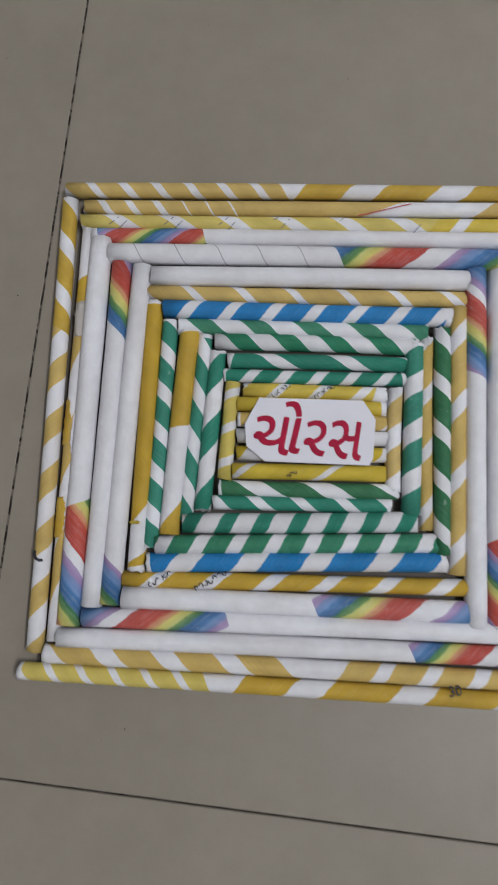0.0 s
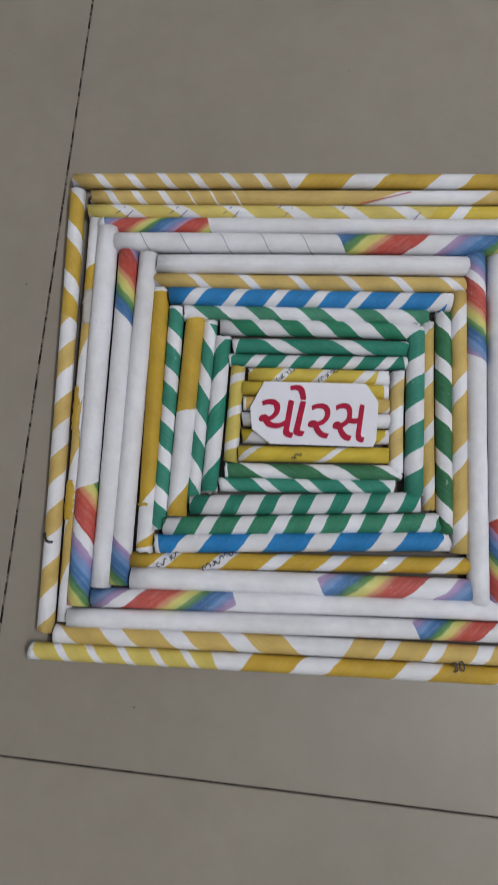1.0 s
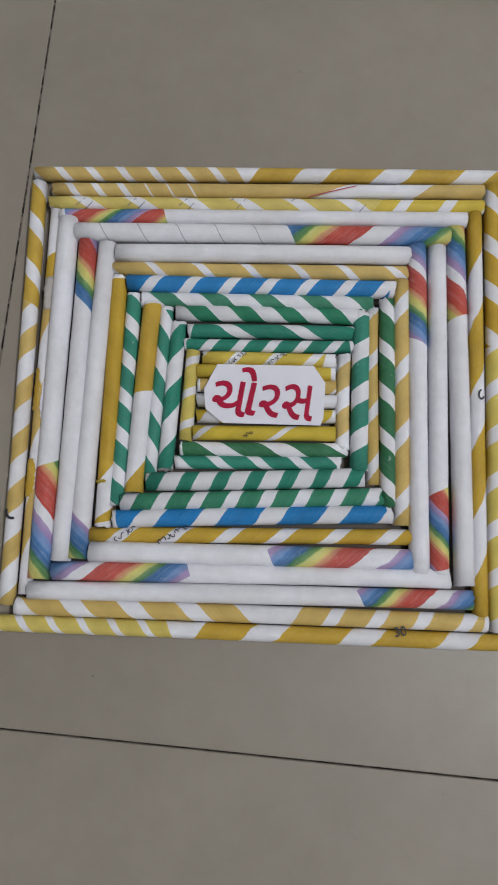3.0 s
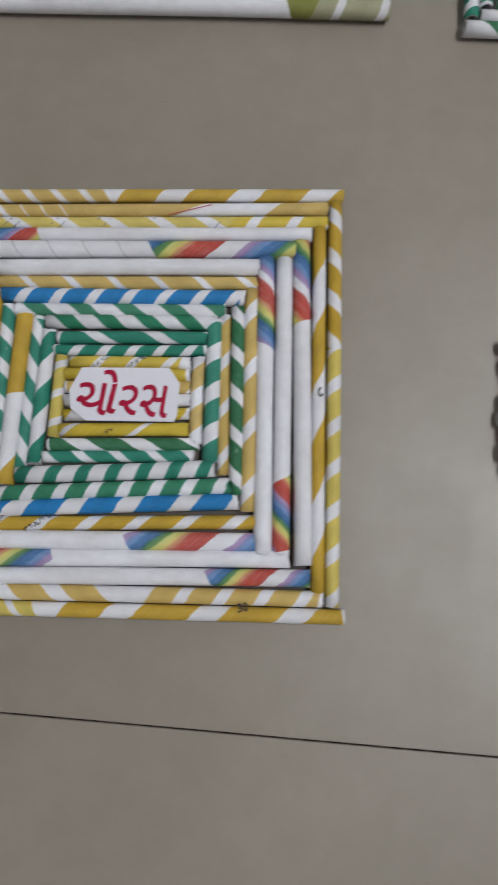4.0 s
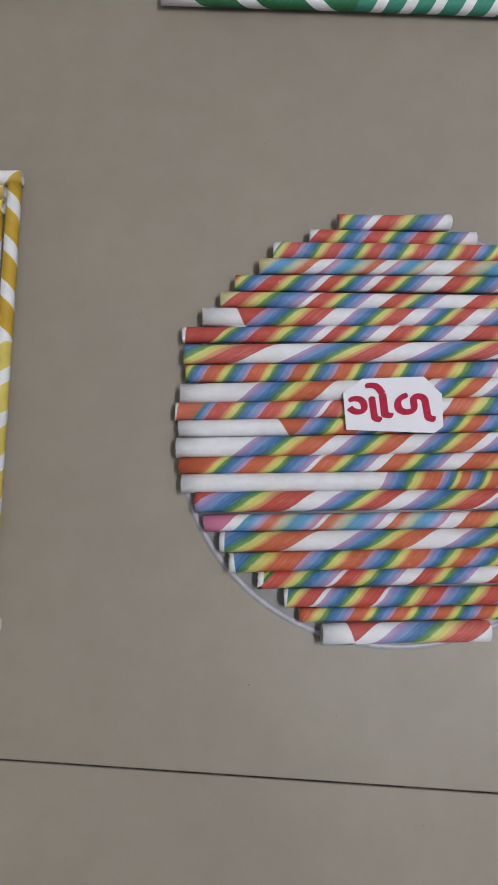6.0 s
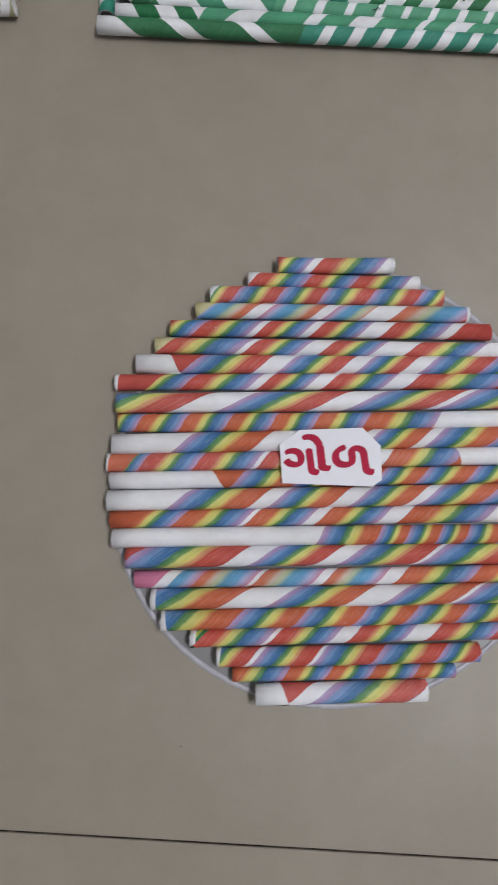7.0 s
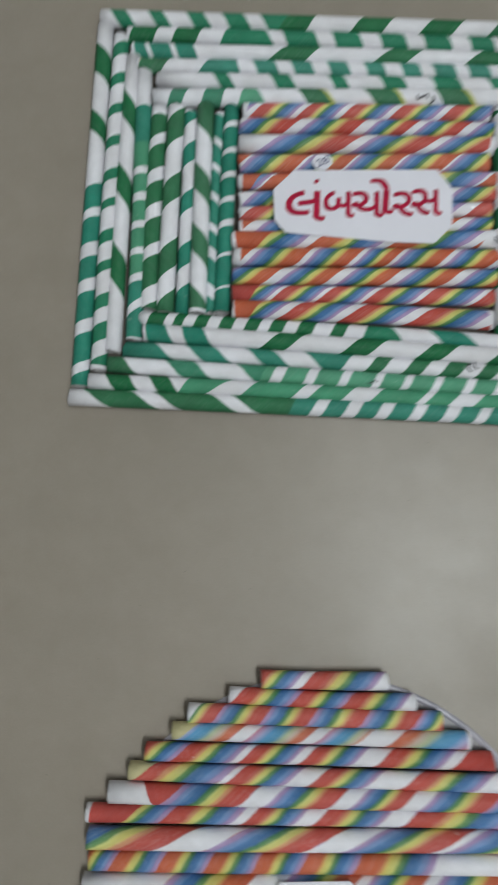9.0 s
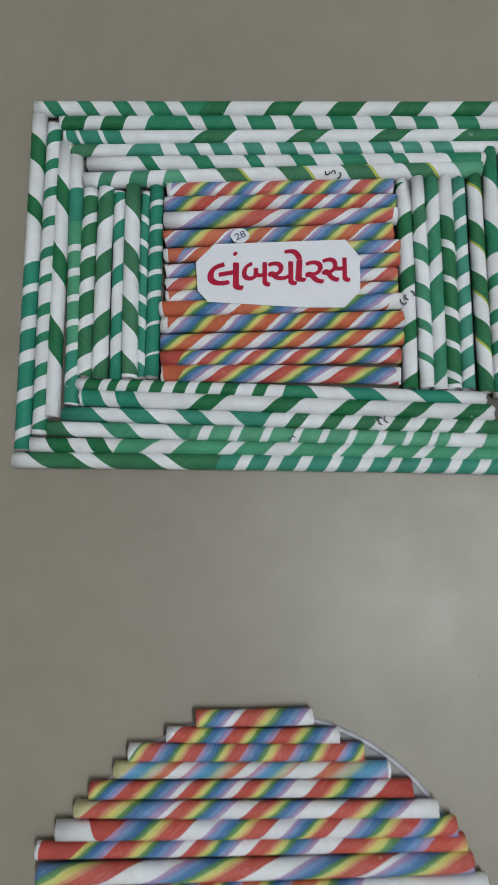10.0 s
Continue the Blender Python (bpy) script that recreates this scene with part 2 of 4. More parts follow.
def tube(thing, x0, y0, x1, y1, d, *zones):
    """One hollow rolled paper tube from end to end. zones: an ink (name, pitch, phase, slant, blank share) and, between two inks, a cut (place, slant)."""
    rnd = random.Random(f"{x0:.4f}{y0:.4f}")
    length, turn = math.hypot(x1 - x0, y1 - y0), math.atan2(y1 - y0, x1 - x0)
    r, ph0 = d * (0.475 if thing.name.startswith("round") else 0.5), rnd.uniform(0, 6.28)
    inks, cuts = zones[0::2], zones[1::2]
    inks, cuts = list(inks), list(cuts)
    # bare paper at an end where the print has been torn or rolled short
    if inks[0][0] != "white" and rnd.random() < 0.32:
        inks.insert(0, ("white",))
        cuts.insert(0, (rnd.uniform(0.0008, 0.0035), rnd.uniform(-0.004, 0.004)))
    if inks[-1][0] != "white" and rnd.random() < 0.32:
        inks.append(("white",))
        cuts.append((length - rnd.uniform(0.0008, 0.0035), rnd.uniform(-0.004, 0.004)))
    edges = [(0.0, 0.0), *cuts, (length, 0.0)]
    # ends cut by hand: a little oblique and ragged
    lean_a, lean_b, rag = rnd.uniform(-0.0009, 0.0009), rnd.uniform(-0.0009, 0.0009), rnd.choice((0.0001, 0.0002, 0.0002, 0.0007))
    end_a = [lean_a * math.cos(2 * math.pi * j / SIDES + ph0) + rnd.uniform(-rag, rag) for j in range(SIDES)]
    end_b = [lean_b * math.cos(2 * math.pi * j / SIDES + ph0) + rnd.uniform(-rag, rag) for j in range(SIDES)]
    bend, swell, ph = rnd.uniform(-0.0006, 0.0006), rnd.uniform(0.0, 0.025), rnd.uniform(0, 6.28)
    bm = bmesh.new()
    uv = bm.loops.layers.uv.new("turns")
    mats = []

    def spot(u, j, rad=1.0):
        phi = j / SIDES
        s = u / length
        rr = r * rad * (1 + swell * math.sin(ph + 9 * s)) * (1 + 0.012 * math.sin(ph + 40 * s + 12 * phi))
        a = 2 * math.pi * phi
        if u < 0.0015:
            u += end_a[j % SIDES] * (1 - u / 0.0015)
        elif length - u < 0.0015:
            u += end_b[j % SIDES] * (1 - (length - u) / 0.0015)
        return (u, -rr * math.sin(a) + bend * 4 * s * (1 - s), r - rr * math.cos(a))

    def place(edge, j):
        return min(max(edge[0] + edge[1] * 2 * (j / SIDES - 0.5), 0.0), length)

    rim_a = rim_b = None
    for n, ink in enumerate(inks):
        name, pitch, phase, k, blank = ink if len(ink) == 5 else (ink[0], 0.03, 0.0, 1.0, 0.0)
        starts = blank if isinstance(blank, tuple) else None
        if starts:
            # uneven turns: way, slant, blank share, where each turn begins
            way, lean, blank = pitch, phase, k
        if PAPERS[name] not in mats:
            mats.append(PAPERS[name])
        slot = mats.index(PAPERS[name])
        a, b = edges[n], edges[n + 1]
        steps = max(1, int((b[0] - a[0]) / (0.004 if starts else 0.015)))

        def turns(u, q):
            if not starts:
                return (u - phase) / pitch - k * (q / SIDES - 0.5)
            v = u - lean * 2 * (q / SIDES - 0.5)
            n0 = max(0, min(len(starts) - 2, sum(v >= s for s in starts) - 1))
            return way * (n0 + (v - starts[n0]) / (starts[n0 + 1] - starts[n0]))

        rings = []
        for i in range(steps + 1):
            us = [place(a, j) + (place(b, j) - place(a, j)) * i / steps for j in range(SIDES + 1)]
            rings.append((us, rim_b if n and not i else [bm.verts.new(spot(us[j], j)) for j in range(SIDES)]))
        for (ua, va), (ub, vb) in zip(rings, rings[1:]):
            for j in range(SIDES):
                jj = (j + 1) % SIDES
                f = bm.faces.new((va[j], vb[j], vb[jj], va[jj]))
                f.smooth, f.material_index = True, slot
                for loop, (u, q) in zip(f.loops, ((ua[j], j), (ub[j], j), (ub[j + 1], j + 1), (ua[j + 1], j + 1))):
                    loop[uv].uv = (turns(u, q), blank)
        rim_a = rim_a or rings[0][1]
        rim_b = rings[-1][1]
    # the open ends: paper wall, then the hollow
    mats.append(INSIDE)
    for rim, u, way in ((rim_a, 0.0, 1), (rim_b, length, -1)):
        lip = [bm.verts.new(spot(u + way * 0.0002, j, 0.80)) for j in range(SIDES)]
        deep = [bm.verts.new(spot(u + way * 0.007, j, 0.66)) for j in range(SIDES)]
        for v0, v1 in ((rim, lip), (lip, deep)):
            for j in range(SIDES):
                jj = (j + 1) % SIDES
                bm.faces.new((v0[j], v0[jj], v1[jj], v1[j])).material_index = len(mats) - 1
        bm.faces.new(deep).material_index = len(mats) - 1
    bmesh.ops.recalc_face_normals(bm, faces=bm.faces[:])
    ob = part("paper_tube", bm, mats, thing)
    ob.matrix_basis = pose(x0, y0, LIFT, 0, 0, math.degrees(turn))
    return ob


def board_thing(name, label, category):
    return tagged(new(name), label, category, "paper tube shapes on the floor")


def brush_word(card, body, x, y, wide, high, z, turn=0.0, thick=0.0007, lean=0.0, ink=None, label="hand-lettered word in red marker"):
    """A word laid flat and drawn with a round brush: the built-in font's outlines, thickened all round."""
    data = bpy.data.curves.new("lettering", "FONT")
    data.body, data.size, data.resolution_u = body, 1.0, 6
    ob = new("lettering", data)
    me = bpy.data.meshes.new_from_object(ob.evaluated_get(bpy.context.evaluated_depsgraph_get()))
    bpy.data.objects.remove(ob)
    co = np.array([v.co[:2] for v in me.vertices])
    # an unsteady, leaning hand
    co = np.stack((co[:, 0] + lean * co[:, 1] + 0.018 * np.sin(5.1 * co[:, 1] + 2.3 * co[:, 0]), co[:, 1] + 0.022 * np.sin(3.7 * co[:, 0] + 0.6)), axis=1)
    low, span = co.min(0), np.ptp(co, axis=0)
    sx, sy = (wide - 2 * thick) / span[0], (high - 2 * thick) / span[1]
    bm = bmesh.new()
    for n in range(13):
        a, r = n * math.pi / 6, thick * (n > 0)
        dx, dy = r * (math.cos(a) + 0.45 * math.sin(a)) * 0.9, r * (math.sin(a) + 0.45 * math.cos(a)) * 0.9
        rows = [bm.verts.new(((px - low[0] - span[0] / 2) * sx + dx, (py - low[1] - span[1] / 2) * sy + dy, 0.00001 * n)) for px, py in co]
        for poly in me.polygons:
            bm.faces.new([rows[i] for i in poly.vertices])
    ob = part("letter", bm, ink or MARKER, card, label)
    ob.matrix_basis = pose(x, y, z, 0, 0, turn)


def name_card(thing, outline, z, label):
    """A white card with cut corners glued on top."""
    return part("name_card", slab(outline, z, z + 0.0004), CARD, thing, label)


def ink_strokes(thing, x, y, z, size, turn, seed, count=3, ink=None):
    """Small unreadable writing: short curved pen strokes side by side."""
    rnd = random.Random(seed)
    bm = bmesh.new()
    for n in range(count):
        cx = (n - (count - 1) / 2) * size * 0.8
        a0, sweep, rx, ry = rnd.uniform(0, 6.28), rnd.uniform(2.5, 4.5), size * rnd.uniform(0.22, 0.34), size * rnd.uniform(0.35, 0.5)
        w = size * 0.085
        rim = []
        for i in range(9):
            a = a0 + sweep * i / 8
            c, s = math.cos(a), math.sin(a)
            rim.append([bm.verts.new((cx + (rx + o) * c, (ry + o) * s, h)) for o, h in ((-w, 0), (w, 0), (w, 0.00012), (-w, 0.00012))])
        for p, q in zip(rim, rim[1:]):
            for i in range(4):
                bm.faces.new((p[i], p[(i + 1) % 4], q[(i + 1) % 4], q[i]))
        bm.faces.new(rim[0]), bm.faces.new(rim[-1][::-1])
    bmesh.ops.recalc_face_normals(bm, faces=bm.faces[:])
    ob = part("ink_mark", bm, ink or BLACK, thing, "small dark pen marks")
    ob.matrix_basis = pose(x, y, z, 0, 0, turn)


def pen_line(thing, xa, ya, xb, yb, z, wide, ink):
    ob = part("ink_line", box(0, -wide / 2, 0, math.hypot(xb - xa, yb - ya), wide / 2, 0.00015), ink, thing, "thin drawn line")
    ob.matrix_basis = pose(xa, ya, z, 0, 0, math.degrees(math.atan2(yb - ya, xb - xa)))


def torn_patch(thing, x0, y0, x1, y1, d, u0, u1, a0, a1, ink, seed, label):
    """A ragged scrap of paper stuck round part of a tube: u0 to u1 along it, a0 to a1 degrees from its top."""
    rnd = random.Random(seed)
    r, turn, n = d / 2 + 0.00025, math.atan2(y1 - y0, x1 - x0), 14
    bm = bmesh.new()
    rows = []
    for i in range(n + 1):
        pinch = 0.25 + 0.75 * math.sin(math.pi * (i + 0.6) / (n + 1.2)) ** 0.5
        lo, hi = (a0 + a1) / 2 - (a1 - a0) / 2 * pinch * rnd.uniform(0.75, 1.1), (a0 + a1) / 2 + (a1 - a0) / 2 * pinch * rnd.uniform(0.7, 1.1)
        u = u0 + (u1 - u0) * i / n
        row = []
        for q in range(6):
            a = math.radians(lo + (hi - lo) * q / 5)
            lift = r + (rnd.uniform(0.0002, 0.0009) if q in (0, 5) else 0.0)
            row.append((u + rnd.uniform(-0.0003, 0.0003), lift * math.sin(a), d / 2 + lift * math.cos(a)))
        rows.append((([bm.verts.new(p) for p in row]), [bm.verts.new((p[0], p[1], p[2] + 0.0002)) for p in row]))
    for (la, ha), (lb, hb) in zip(rows, rows[1:]):
        for q in range(5):
            bm.faces.new((ha[q], ha[q + 1], hb[q + 1], hb[q])).smooth = True
            bm.faces.new((la[q], lb[q], lb[q + 1], la[q + 1])).smooth = True
        bm.faces.new((la[0], ha[0], hb[0], lb[0])), bm.faces.new((la[5], lb[5], hb[5], ha[5]))
    for low, high in (rows[0], rows[-1]):
        for q in range(5):
            bm.faces.new((low[q], low[q + 1], high[q + 1], high[q]))
    bmesh.ops.recalc_face_normals(bm, faces=bm.faces[:])
    ob = part("torn_paper", bm, ink, thing, label)
    ob.matrix_basis = pose(x0, y0, LIFT, 0, 0, math.degrees(turn))


def crumb(x, y, size, seed):
    rnd = random.Random(seed)
    bm = bmesh.new()
    bmesh.ops.create_icosphere(bm, subdivisions=1, radius=size)
    for v in bm.verts:
        v.co = (v.co.x * rnd.uniform(0.6, 1.3), v.co.y * rnd.uniform(0.5, 1.1), max(v.co.z, -0.3 * size) * 0.6)
    ob = tagged(part("crumb", bm, BOARD), "tiny dark crumb of dirt lying on the floor tile", "crumb", "crumbs on the floor")
    ob.matrix_basis = pose(x, y, 0.18 * size, 0, 0, rnd.uniform(0, 360))


# ---- the room, square to the floor tiles ----
corner = Matrix.Translation((-0.0275, -0.0603, 0)) @ pose(0, 0, 0, 0, 0, -3.50)
X0, Y0, X1, Y1, HIGH = -1.7, -1.6, 1.40, 2.0, 2.9
floor = tagged(part("floor", box(X0 - 0.1, Y0 - 0.1, -0.12, X1 + 0.1, Y1 + 0.1, -0.0012), GROUT), "beige-grey polished vitrified tile floor with thin dark joints", "floor", kind="structure")
walls = {"wall_west": (X0 - 0.1, Y0 - 0.1, X0, Y1 + 0.1), "wall_east": (X1, Y0 - 0.1, X1 + 0.1, Y1 + 0.1), "wall_south": (X0, Y0 - 0.1, X1, Y0), "wall_north": (X0, Y1, X1, Y1 + 0.1)}
for name, (a, b, c, d) in walls.items():
    ob = tagged(part(name, box(a, b, -0.001, c, d, HIGH), WALL), "plain painted room wall", "wall", kind="structure")
    ob.matrix_basis = corner
ceiling = tagged(part("ceiling", box(X0 - 0.1, Y0 - 0.1, HIGH, X1 + 0.1, Y1 + 0.1, HIGH + 0.1), CEIL), "plain white ceiling", "ceiling", kind="structure")
floor.matrix_basis = ceiling.matrix_basis = corner
lamp = tagged(new("tube_light"), "white batten tube light fixed to the wall", "lamp")
lamp.matrix_basis = corner
part("batten", box(X1 - 0.045, -0.47, 2.31, X1, 0.83, 2.38, 0.006), CEIL, lamp)
bm = bmesh.new()
bmesh.ops.create_cone(bm, cap_ends=True, segments=20, radius1=0.014, radius2=0.014, depth=1.2, matrix=Matrix.Translation((X1 - 0.07, 0.18, 2.34)) @ pose(0, 0, 0, 90, 0, 0))
part("glass_tube", bm, LAMP, lamp)
for end in (-0.435, 0.775):
    part("lamp_holder", box(X1 - 0.09, end, 2.315, X1 - 0.044, end + 0.02, 2.365, 0.004), CEIL, lamp)

# ---- square ----
square = board_thing("square_tube_frame", "square of nested gold, white, blue and green rolled paper tubes", "paper craft")
part("backing_board", slab([(0.0055, -0.0070), (0.2939, -0.0058), (0.2918, 0.2808), (0.0099, 0.2739)], 0.0002, 0.0012), BOARD, square)
tube(square, 0.0017, 0.2825, 0.3012, 0.2875, 0.0094, ("tan", 0.0198, 0.0146, -1.20, 0.28), (0.1313, -0.0087), ("white",), (0.1434, 0.0104), ("gold", 0.0514, 0.1715, 0.54, 0.39))
tube(square, 0.0139, 0.2719, 0.2905, 0.2777, 0.0093, ("tan", 0.0165, 0.0099, -1.20, 0.28), (0.0561, -0.0041), ("tan", 0.0139, 0.0606, -1.20, 0.09), (0.0970, -0.0035), ("tan",), (0.1827, 0.0345), ("white",), (0.2406, 0.0190), ("tan",))
tube(square, 0.0122, 0.2625, 0.2907, 0.2671, 0.0093, ("lemon", 0.0340, 0.0186, -1.20, 0.33), (0.2116, 0.0103), ("yellow", 0.0285, 0.2234, 0.72, 0.28))
tube(square, 0.0209, 0.2535, 0.2794, 0.2579, 0.0100, ("rb", 0.0436, 0.0094, 1.00, 0.00), (0.0667, -0.0041), ("white",))
tube(square, 0.0305, 0.2424, 0.2674, 0.2456, 0.0122, ("white", 0.0243, 0.0180, -0.80, 0.03), (0.1368, -0.0085), ("rb", -0.0851, 0.2016, -0.50, 0.20))
tube(square, 0.0575, 0.2292, 0.2429, 0.2325, 0.0118, ("white",))
tube(square, 0.0557, 0.2191, 0.2421, 0.2213, 0.0095, ("tan", 0.0301, 0.0241, -0.96, 0.20))
tube(square, 0.0663, 0.2094, 0.2335, 0.2098, 0.0113, ("blue", 0.0242, 0.0124, 1.08, 0.32))
tube(square, 0.0754, 0.1991, 0.2202, 0.2004, 0.0098, ("green", 0.0311, 0.0234, -1.08, 0.55))
tube(square, 0.0973, 0.1909, 0.2153, 0.1916, 0.0101, ("green", 0.0275, 0.0221, -1.08, 0.51))
tube(square, 0.1056, 0.1797, 0.2081, 0.1811, 0.0090, ("teal", 0.0417, 0.0219, -0.96, 0.28))
tube(square, 0.1033, 0.1713, 0.2088, 0.1726, 0.0079, ("teal", 0.0193, 0.0129, 0.96, 0.37))
tube(square, 0.1154, 0.1627, 0.1977, 0.1630, 0.0086, ("yellow", 0.0239, 0.0174, 0.96, 0.28), (0.0753, 0.0033), ("white",))
tube(square, 0.1118, 0.1544, 0.1978, 0.1546, 0.0086, ("yellow",))
tube(square, 0.1128, 0.1453, 0.1979, 0.1462, 0.0086, ("tan", 0.0198, 0.0067, 0.96, 0.37))
tube(square, 0.1132, 0.1359, 0.1980, 0.1375, 0.0085, ("white",))
tube(square, 0.1130, 0.1258, 0.1982, 0.1282, 0.0085, ("yellow", 0.0262, 0.0041, 0.84, 0.55))
tube(square, 0.1108, 0.1154, 0.1983, 0.1174, 0.0092, ("yellow", 0.0491, 0.0034, 0.72, 0.11))
tube(square, 0.1046, 0.1056, 0.2049, 0.1075, 0.0091, ("dkgreen", 0.0391, 0.0149, -1.08, 0.41))
tube(square, 0.1011, 0.0970, 0.2017, 0.0996, 0.0084, ("teal", 0.0243, 0.0230, -1.08, 0.32))
tube(square, 0.0849, 0.0846, 0.2162, 0.0914, 0.0115, ("teal", 0.0201, 0.0094, 0.84, 0.55))
tube(square, 0.0702, 0.0717, 0.2264, 0.0800, 0.0111, ("green", 0.0209, 0.0628, 0.84, 0.39))
tube(square, 0.0659, 0.0615, 0.2321, 0.0698, 0.0111, ("blue", 0.0369, 0.0511, 0.66, 0.39))
tube(square, 0.0525, 0.0517, 0.2437, 0.0565, 0.0093, ("gold", 0.0317, 0.0145, 0.96, 0.31))
tube(square, 0.0535, 0.0419, 0.2437, 0.0434, 0.0124, ("white",), (0.1066, -0.0080), ("rb", -0.0761, 0.1770, -0.55, 0.22))
tube(square, 0.0321, 0.0302, 0.2657, 0.0333, 0.0116, ("rb", 0.0693, 0.0137, 0.60, 0.15), (0.0818, -0.0063), ("white",))
tube(square, 0.0183, 0.0182, 0.2796, 0.0213, 0.0113, ("white",), (0.1952, -0.0079), ("rb", -0.0562, 0.2453, -0.60, 0.20))
tube(square, 0.0119, 0.0090, 0.2874, 0.0084, 0.0105, ("tan", 0.0346, 0.0305, -0.90, 0.37), (0.1428, -0.0094), ("white",), (0.1568, 0.0094), ("tan", 0.0257, 0.1822, 0.72, 0.32))
tube(square, -0.0012, -0.0010, 0.3014, -0.0024, 0.0098, ("lemon", 0.0180, 0.0168, -1.20, 0.26), (0.1046, -0.0063), ("white",), (0.1218, 0.0094), ("gold", 0.0560, 0.1499, 0.48, 0.35))
tube(square, 0.0044, 0.2762, 0.0060, 0.0099, 0.0096, ("gold", 0.0311, 0.0243, 0.96, 0.37), (0.0818, 0.0068), ("tan", 0.0320, 0.1165, -0.84, 0.51))
tube(square, 0.0171, 0.2578, 0.0159, 0.0159, 0.0081, ("white",), (0.0311, -0.0085), ("gold",), (0.0461, -0.0034), ("grey",), (0.0673, -0.0027), ("tan", 0.0661, 0.0806, -0.96, 0.55))
tube(square, 0.0260, 0.2510, 0.0243, 0.0251, 0.0128, ("white",), (0.1585, -0.0068), ("rb", -0.0688, 0.1902, -0.60, 0.12))
tube(square, 0.0393, 0.2364, 0.0362, 0.0363, 0.0120, ("rb", 0.0542, -0.0017, 0.70, 0.00), (0.0410, 0.0152), ("white",))
tube(square, 0.0519, 0.2352, 0.0466, 0.0374, 0.0120, ("white",), (0.1745, 0.0152), ("rb", -0.0512, 0.1726, -0.60, 0.00))
tube(square, 0.0605, 0.2135, 0.0600, 0.0571, 0.0102, ("gold",), (0.1255, -0.0202), ("white",), (0.1496, -0.0101), ("gold",))
tube(square, 0.0705, 0.2024, 0.0671, 0.0696, 0.0094, ("teal", 0.0233, 0.0159, 0.96, 0.41))
tube(square, 0.0824, 0.1957, 0.0774, 0.0775, 0.0116, ("gold",), (0.0568, -0.0040), ("white",), (0.1071, -0.0234), ("gold",))
tube(square, 0.0917, 0.1942, 0.0858, 0.0859, 0.0087, ("teal", 0.0274, 0.0302, 1.20, 0.46))
tube(square, 0.0996, 0.1850, 0.0954, 0.0922, 0.0097, ("teal", 0.0376, 0.0224, -0.96, 0.51))
tube(square, 0.1092, 0.1670, 0.1070, 0.1103, 0.0086, ("lemon", 0.0198, 0.0047, -0.60, 0.26))
tube(square, 0.2028, 0.1668, 0.2025, 0.1083, 0.0090, ("tan", 0.0280, 0.0220, -0.72, 0.46))
tube(square, 0.2132, 0.1937, 0.2125, 0.0952, 0.0107, ("teal", 0.0274, 0.0185, -0.72, 0.43))
tube(square, 0.2203, 0.1975, 0.2214, 0.0871, 0.0081, ("tan", 0.0325, 0.0296, -0.84, 0.28))
tube(square, 0.2293, 0.2031, 0.2304, 0.0738, 0.0098, ("dkgreen", 0.0278, 0.0297, 0.96, 0.35))
tube(square, 0.2382, 0.2154, 0.2381, 0.0633, 0.0102, ("tan", 0.0405, 0.0110, -0.84, 0.29))
tube(square, 0.2479, 0.2394, 0.2486, 0.0356, 0.0119, ("rb", 0.0529, 0.0139, 0.60, 0.12), (0.0638, 0.0079), ("white",))
tube(square, 0.2606, 0.2386, 0.2603, 0.0358, 0.0115, ("white",), (0.1539, -0.0079), ("rb", -0.0376, 0.2034, -0.90, 0.00))
tube(square, 0.2721, 0.2517, 0.2749, 0.0293, 0.0119, ("rb", 0.0632, 0.0323, 0.60, 0.13), (0.0594, -0.0059), ("white",))
tube(square, 0.2850, 0.2627, 0.2843, 0.0126, 0.0093, ("gold", 0.0764, 0.0326, -0.72, 0.46))
tube(square, 0.2963, 0.2813, 0.2935, 0.0040, 0.0094, ("gold", 0.0306, 0.0070, 0.84, 0.37), (0.1072, -0.0000), ("lemon", 0.0281, 0.1275, -0.72, 0.35))
card = name_card(square, [(0.1174, 0.1419), (0.1250, 0.1575), (0.1839, 0.1581), (0.1912, 0.1477), (0.1902, 0.1254), (0.1884, 0.1214), (0.1297, 0.1212), (0.1189, 0.1294)], 0.0112, "white card with cut corners and a red handwritten word")
for letter, x, y, wide, high in (("ચ", 0.1328, 0.1361, 0.0203, 0.0225), ("ો", 0.1449, 0.1411, 0.0095, 0.0301), ("ર", 0.1574, 0.1355, 0.0128, 0.0205), ("સ", 0.1743, 0.1350, 0.0184, 0.0228)):
    brush_word(card, letter, x, y, wide, high, 0.0117, 0.0, 0.00035, 0.22)
torn_patch(square, 0.0171, 0.2578, 0.0159, 0.0159, 0.0081, 0.0477, 0.0675, -40, 80, PAPERS["grey"], 31, "torn grey-brown scrap of paper")
torn_patch(square, 0.0171, 0.2578, 0.0159, 0.0159, 0.0081, 0.1055, 0.1319, -85, 5, PAPERS["gold"], 32, "torn gold scrap of paper")
torn_patch(square, 0.0171, 0.2578, 0.0159, 0.0159, 0.0081, 0.1134, 0.1370, 10, 70, CARD, 33, "torn white scrap of paper")
torn_patch(square, 0.0171, 0.2578, 0.0159, 0.0159, 0.0081, 0.1618, 0.1846, -80, 25, PAPERS["gold"], 34, "torn gold scrap of paper")
torn_patch(square, 0.0171, 0.2578, 0.0159, 0.0159, 0.0081, 0.1635, 0.1700, 20, 75, CARD, 35, "torn white scrap of paper")
torn_patch(square, 0.0605, 0.2135, 0.0600, 0.0571, 0.0102, 0.1289, 0.1308, -70, 20, PAPERS["yellow"], 37, "thin yellow strip of paper")
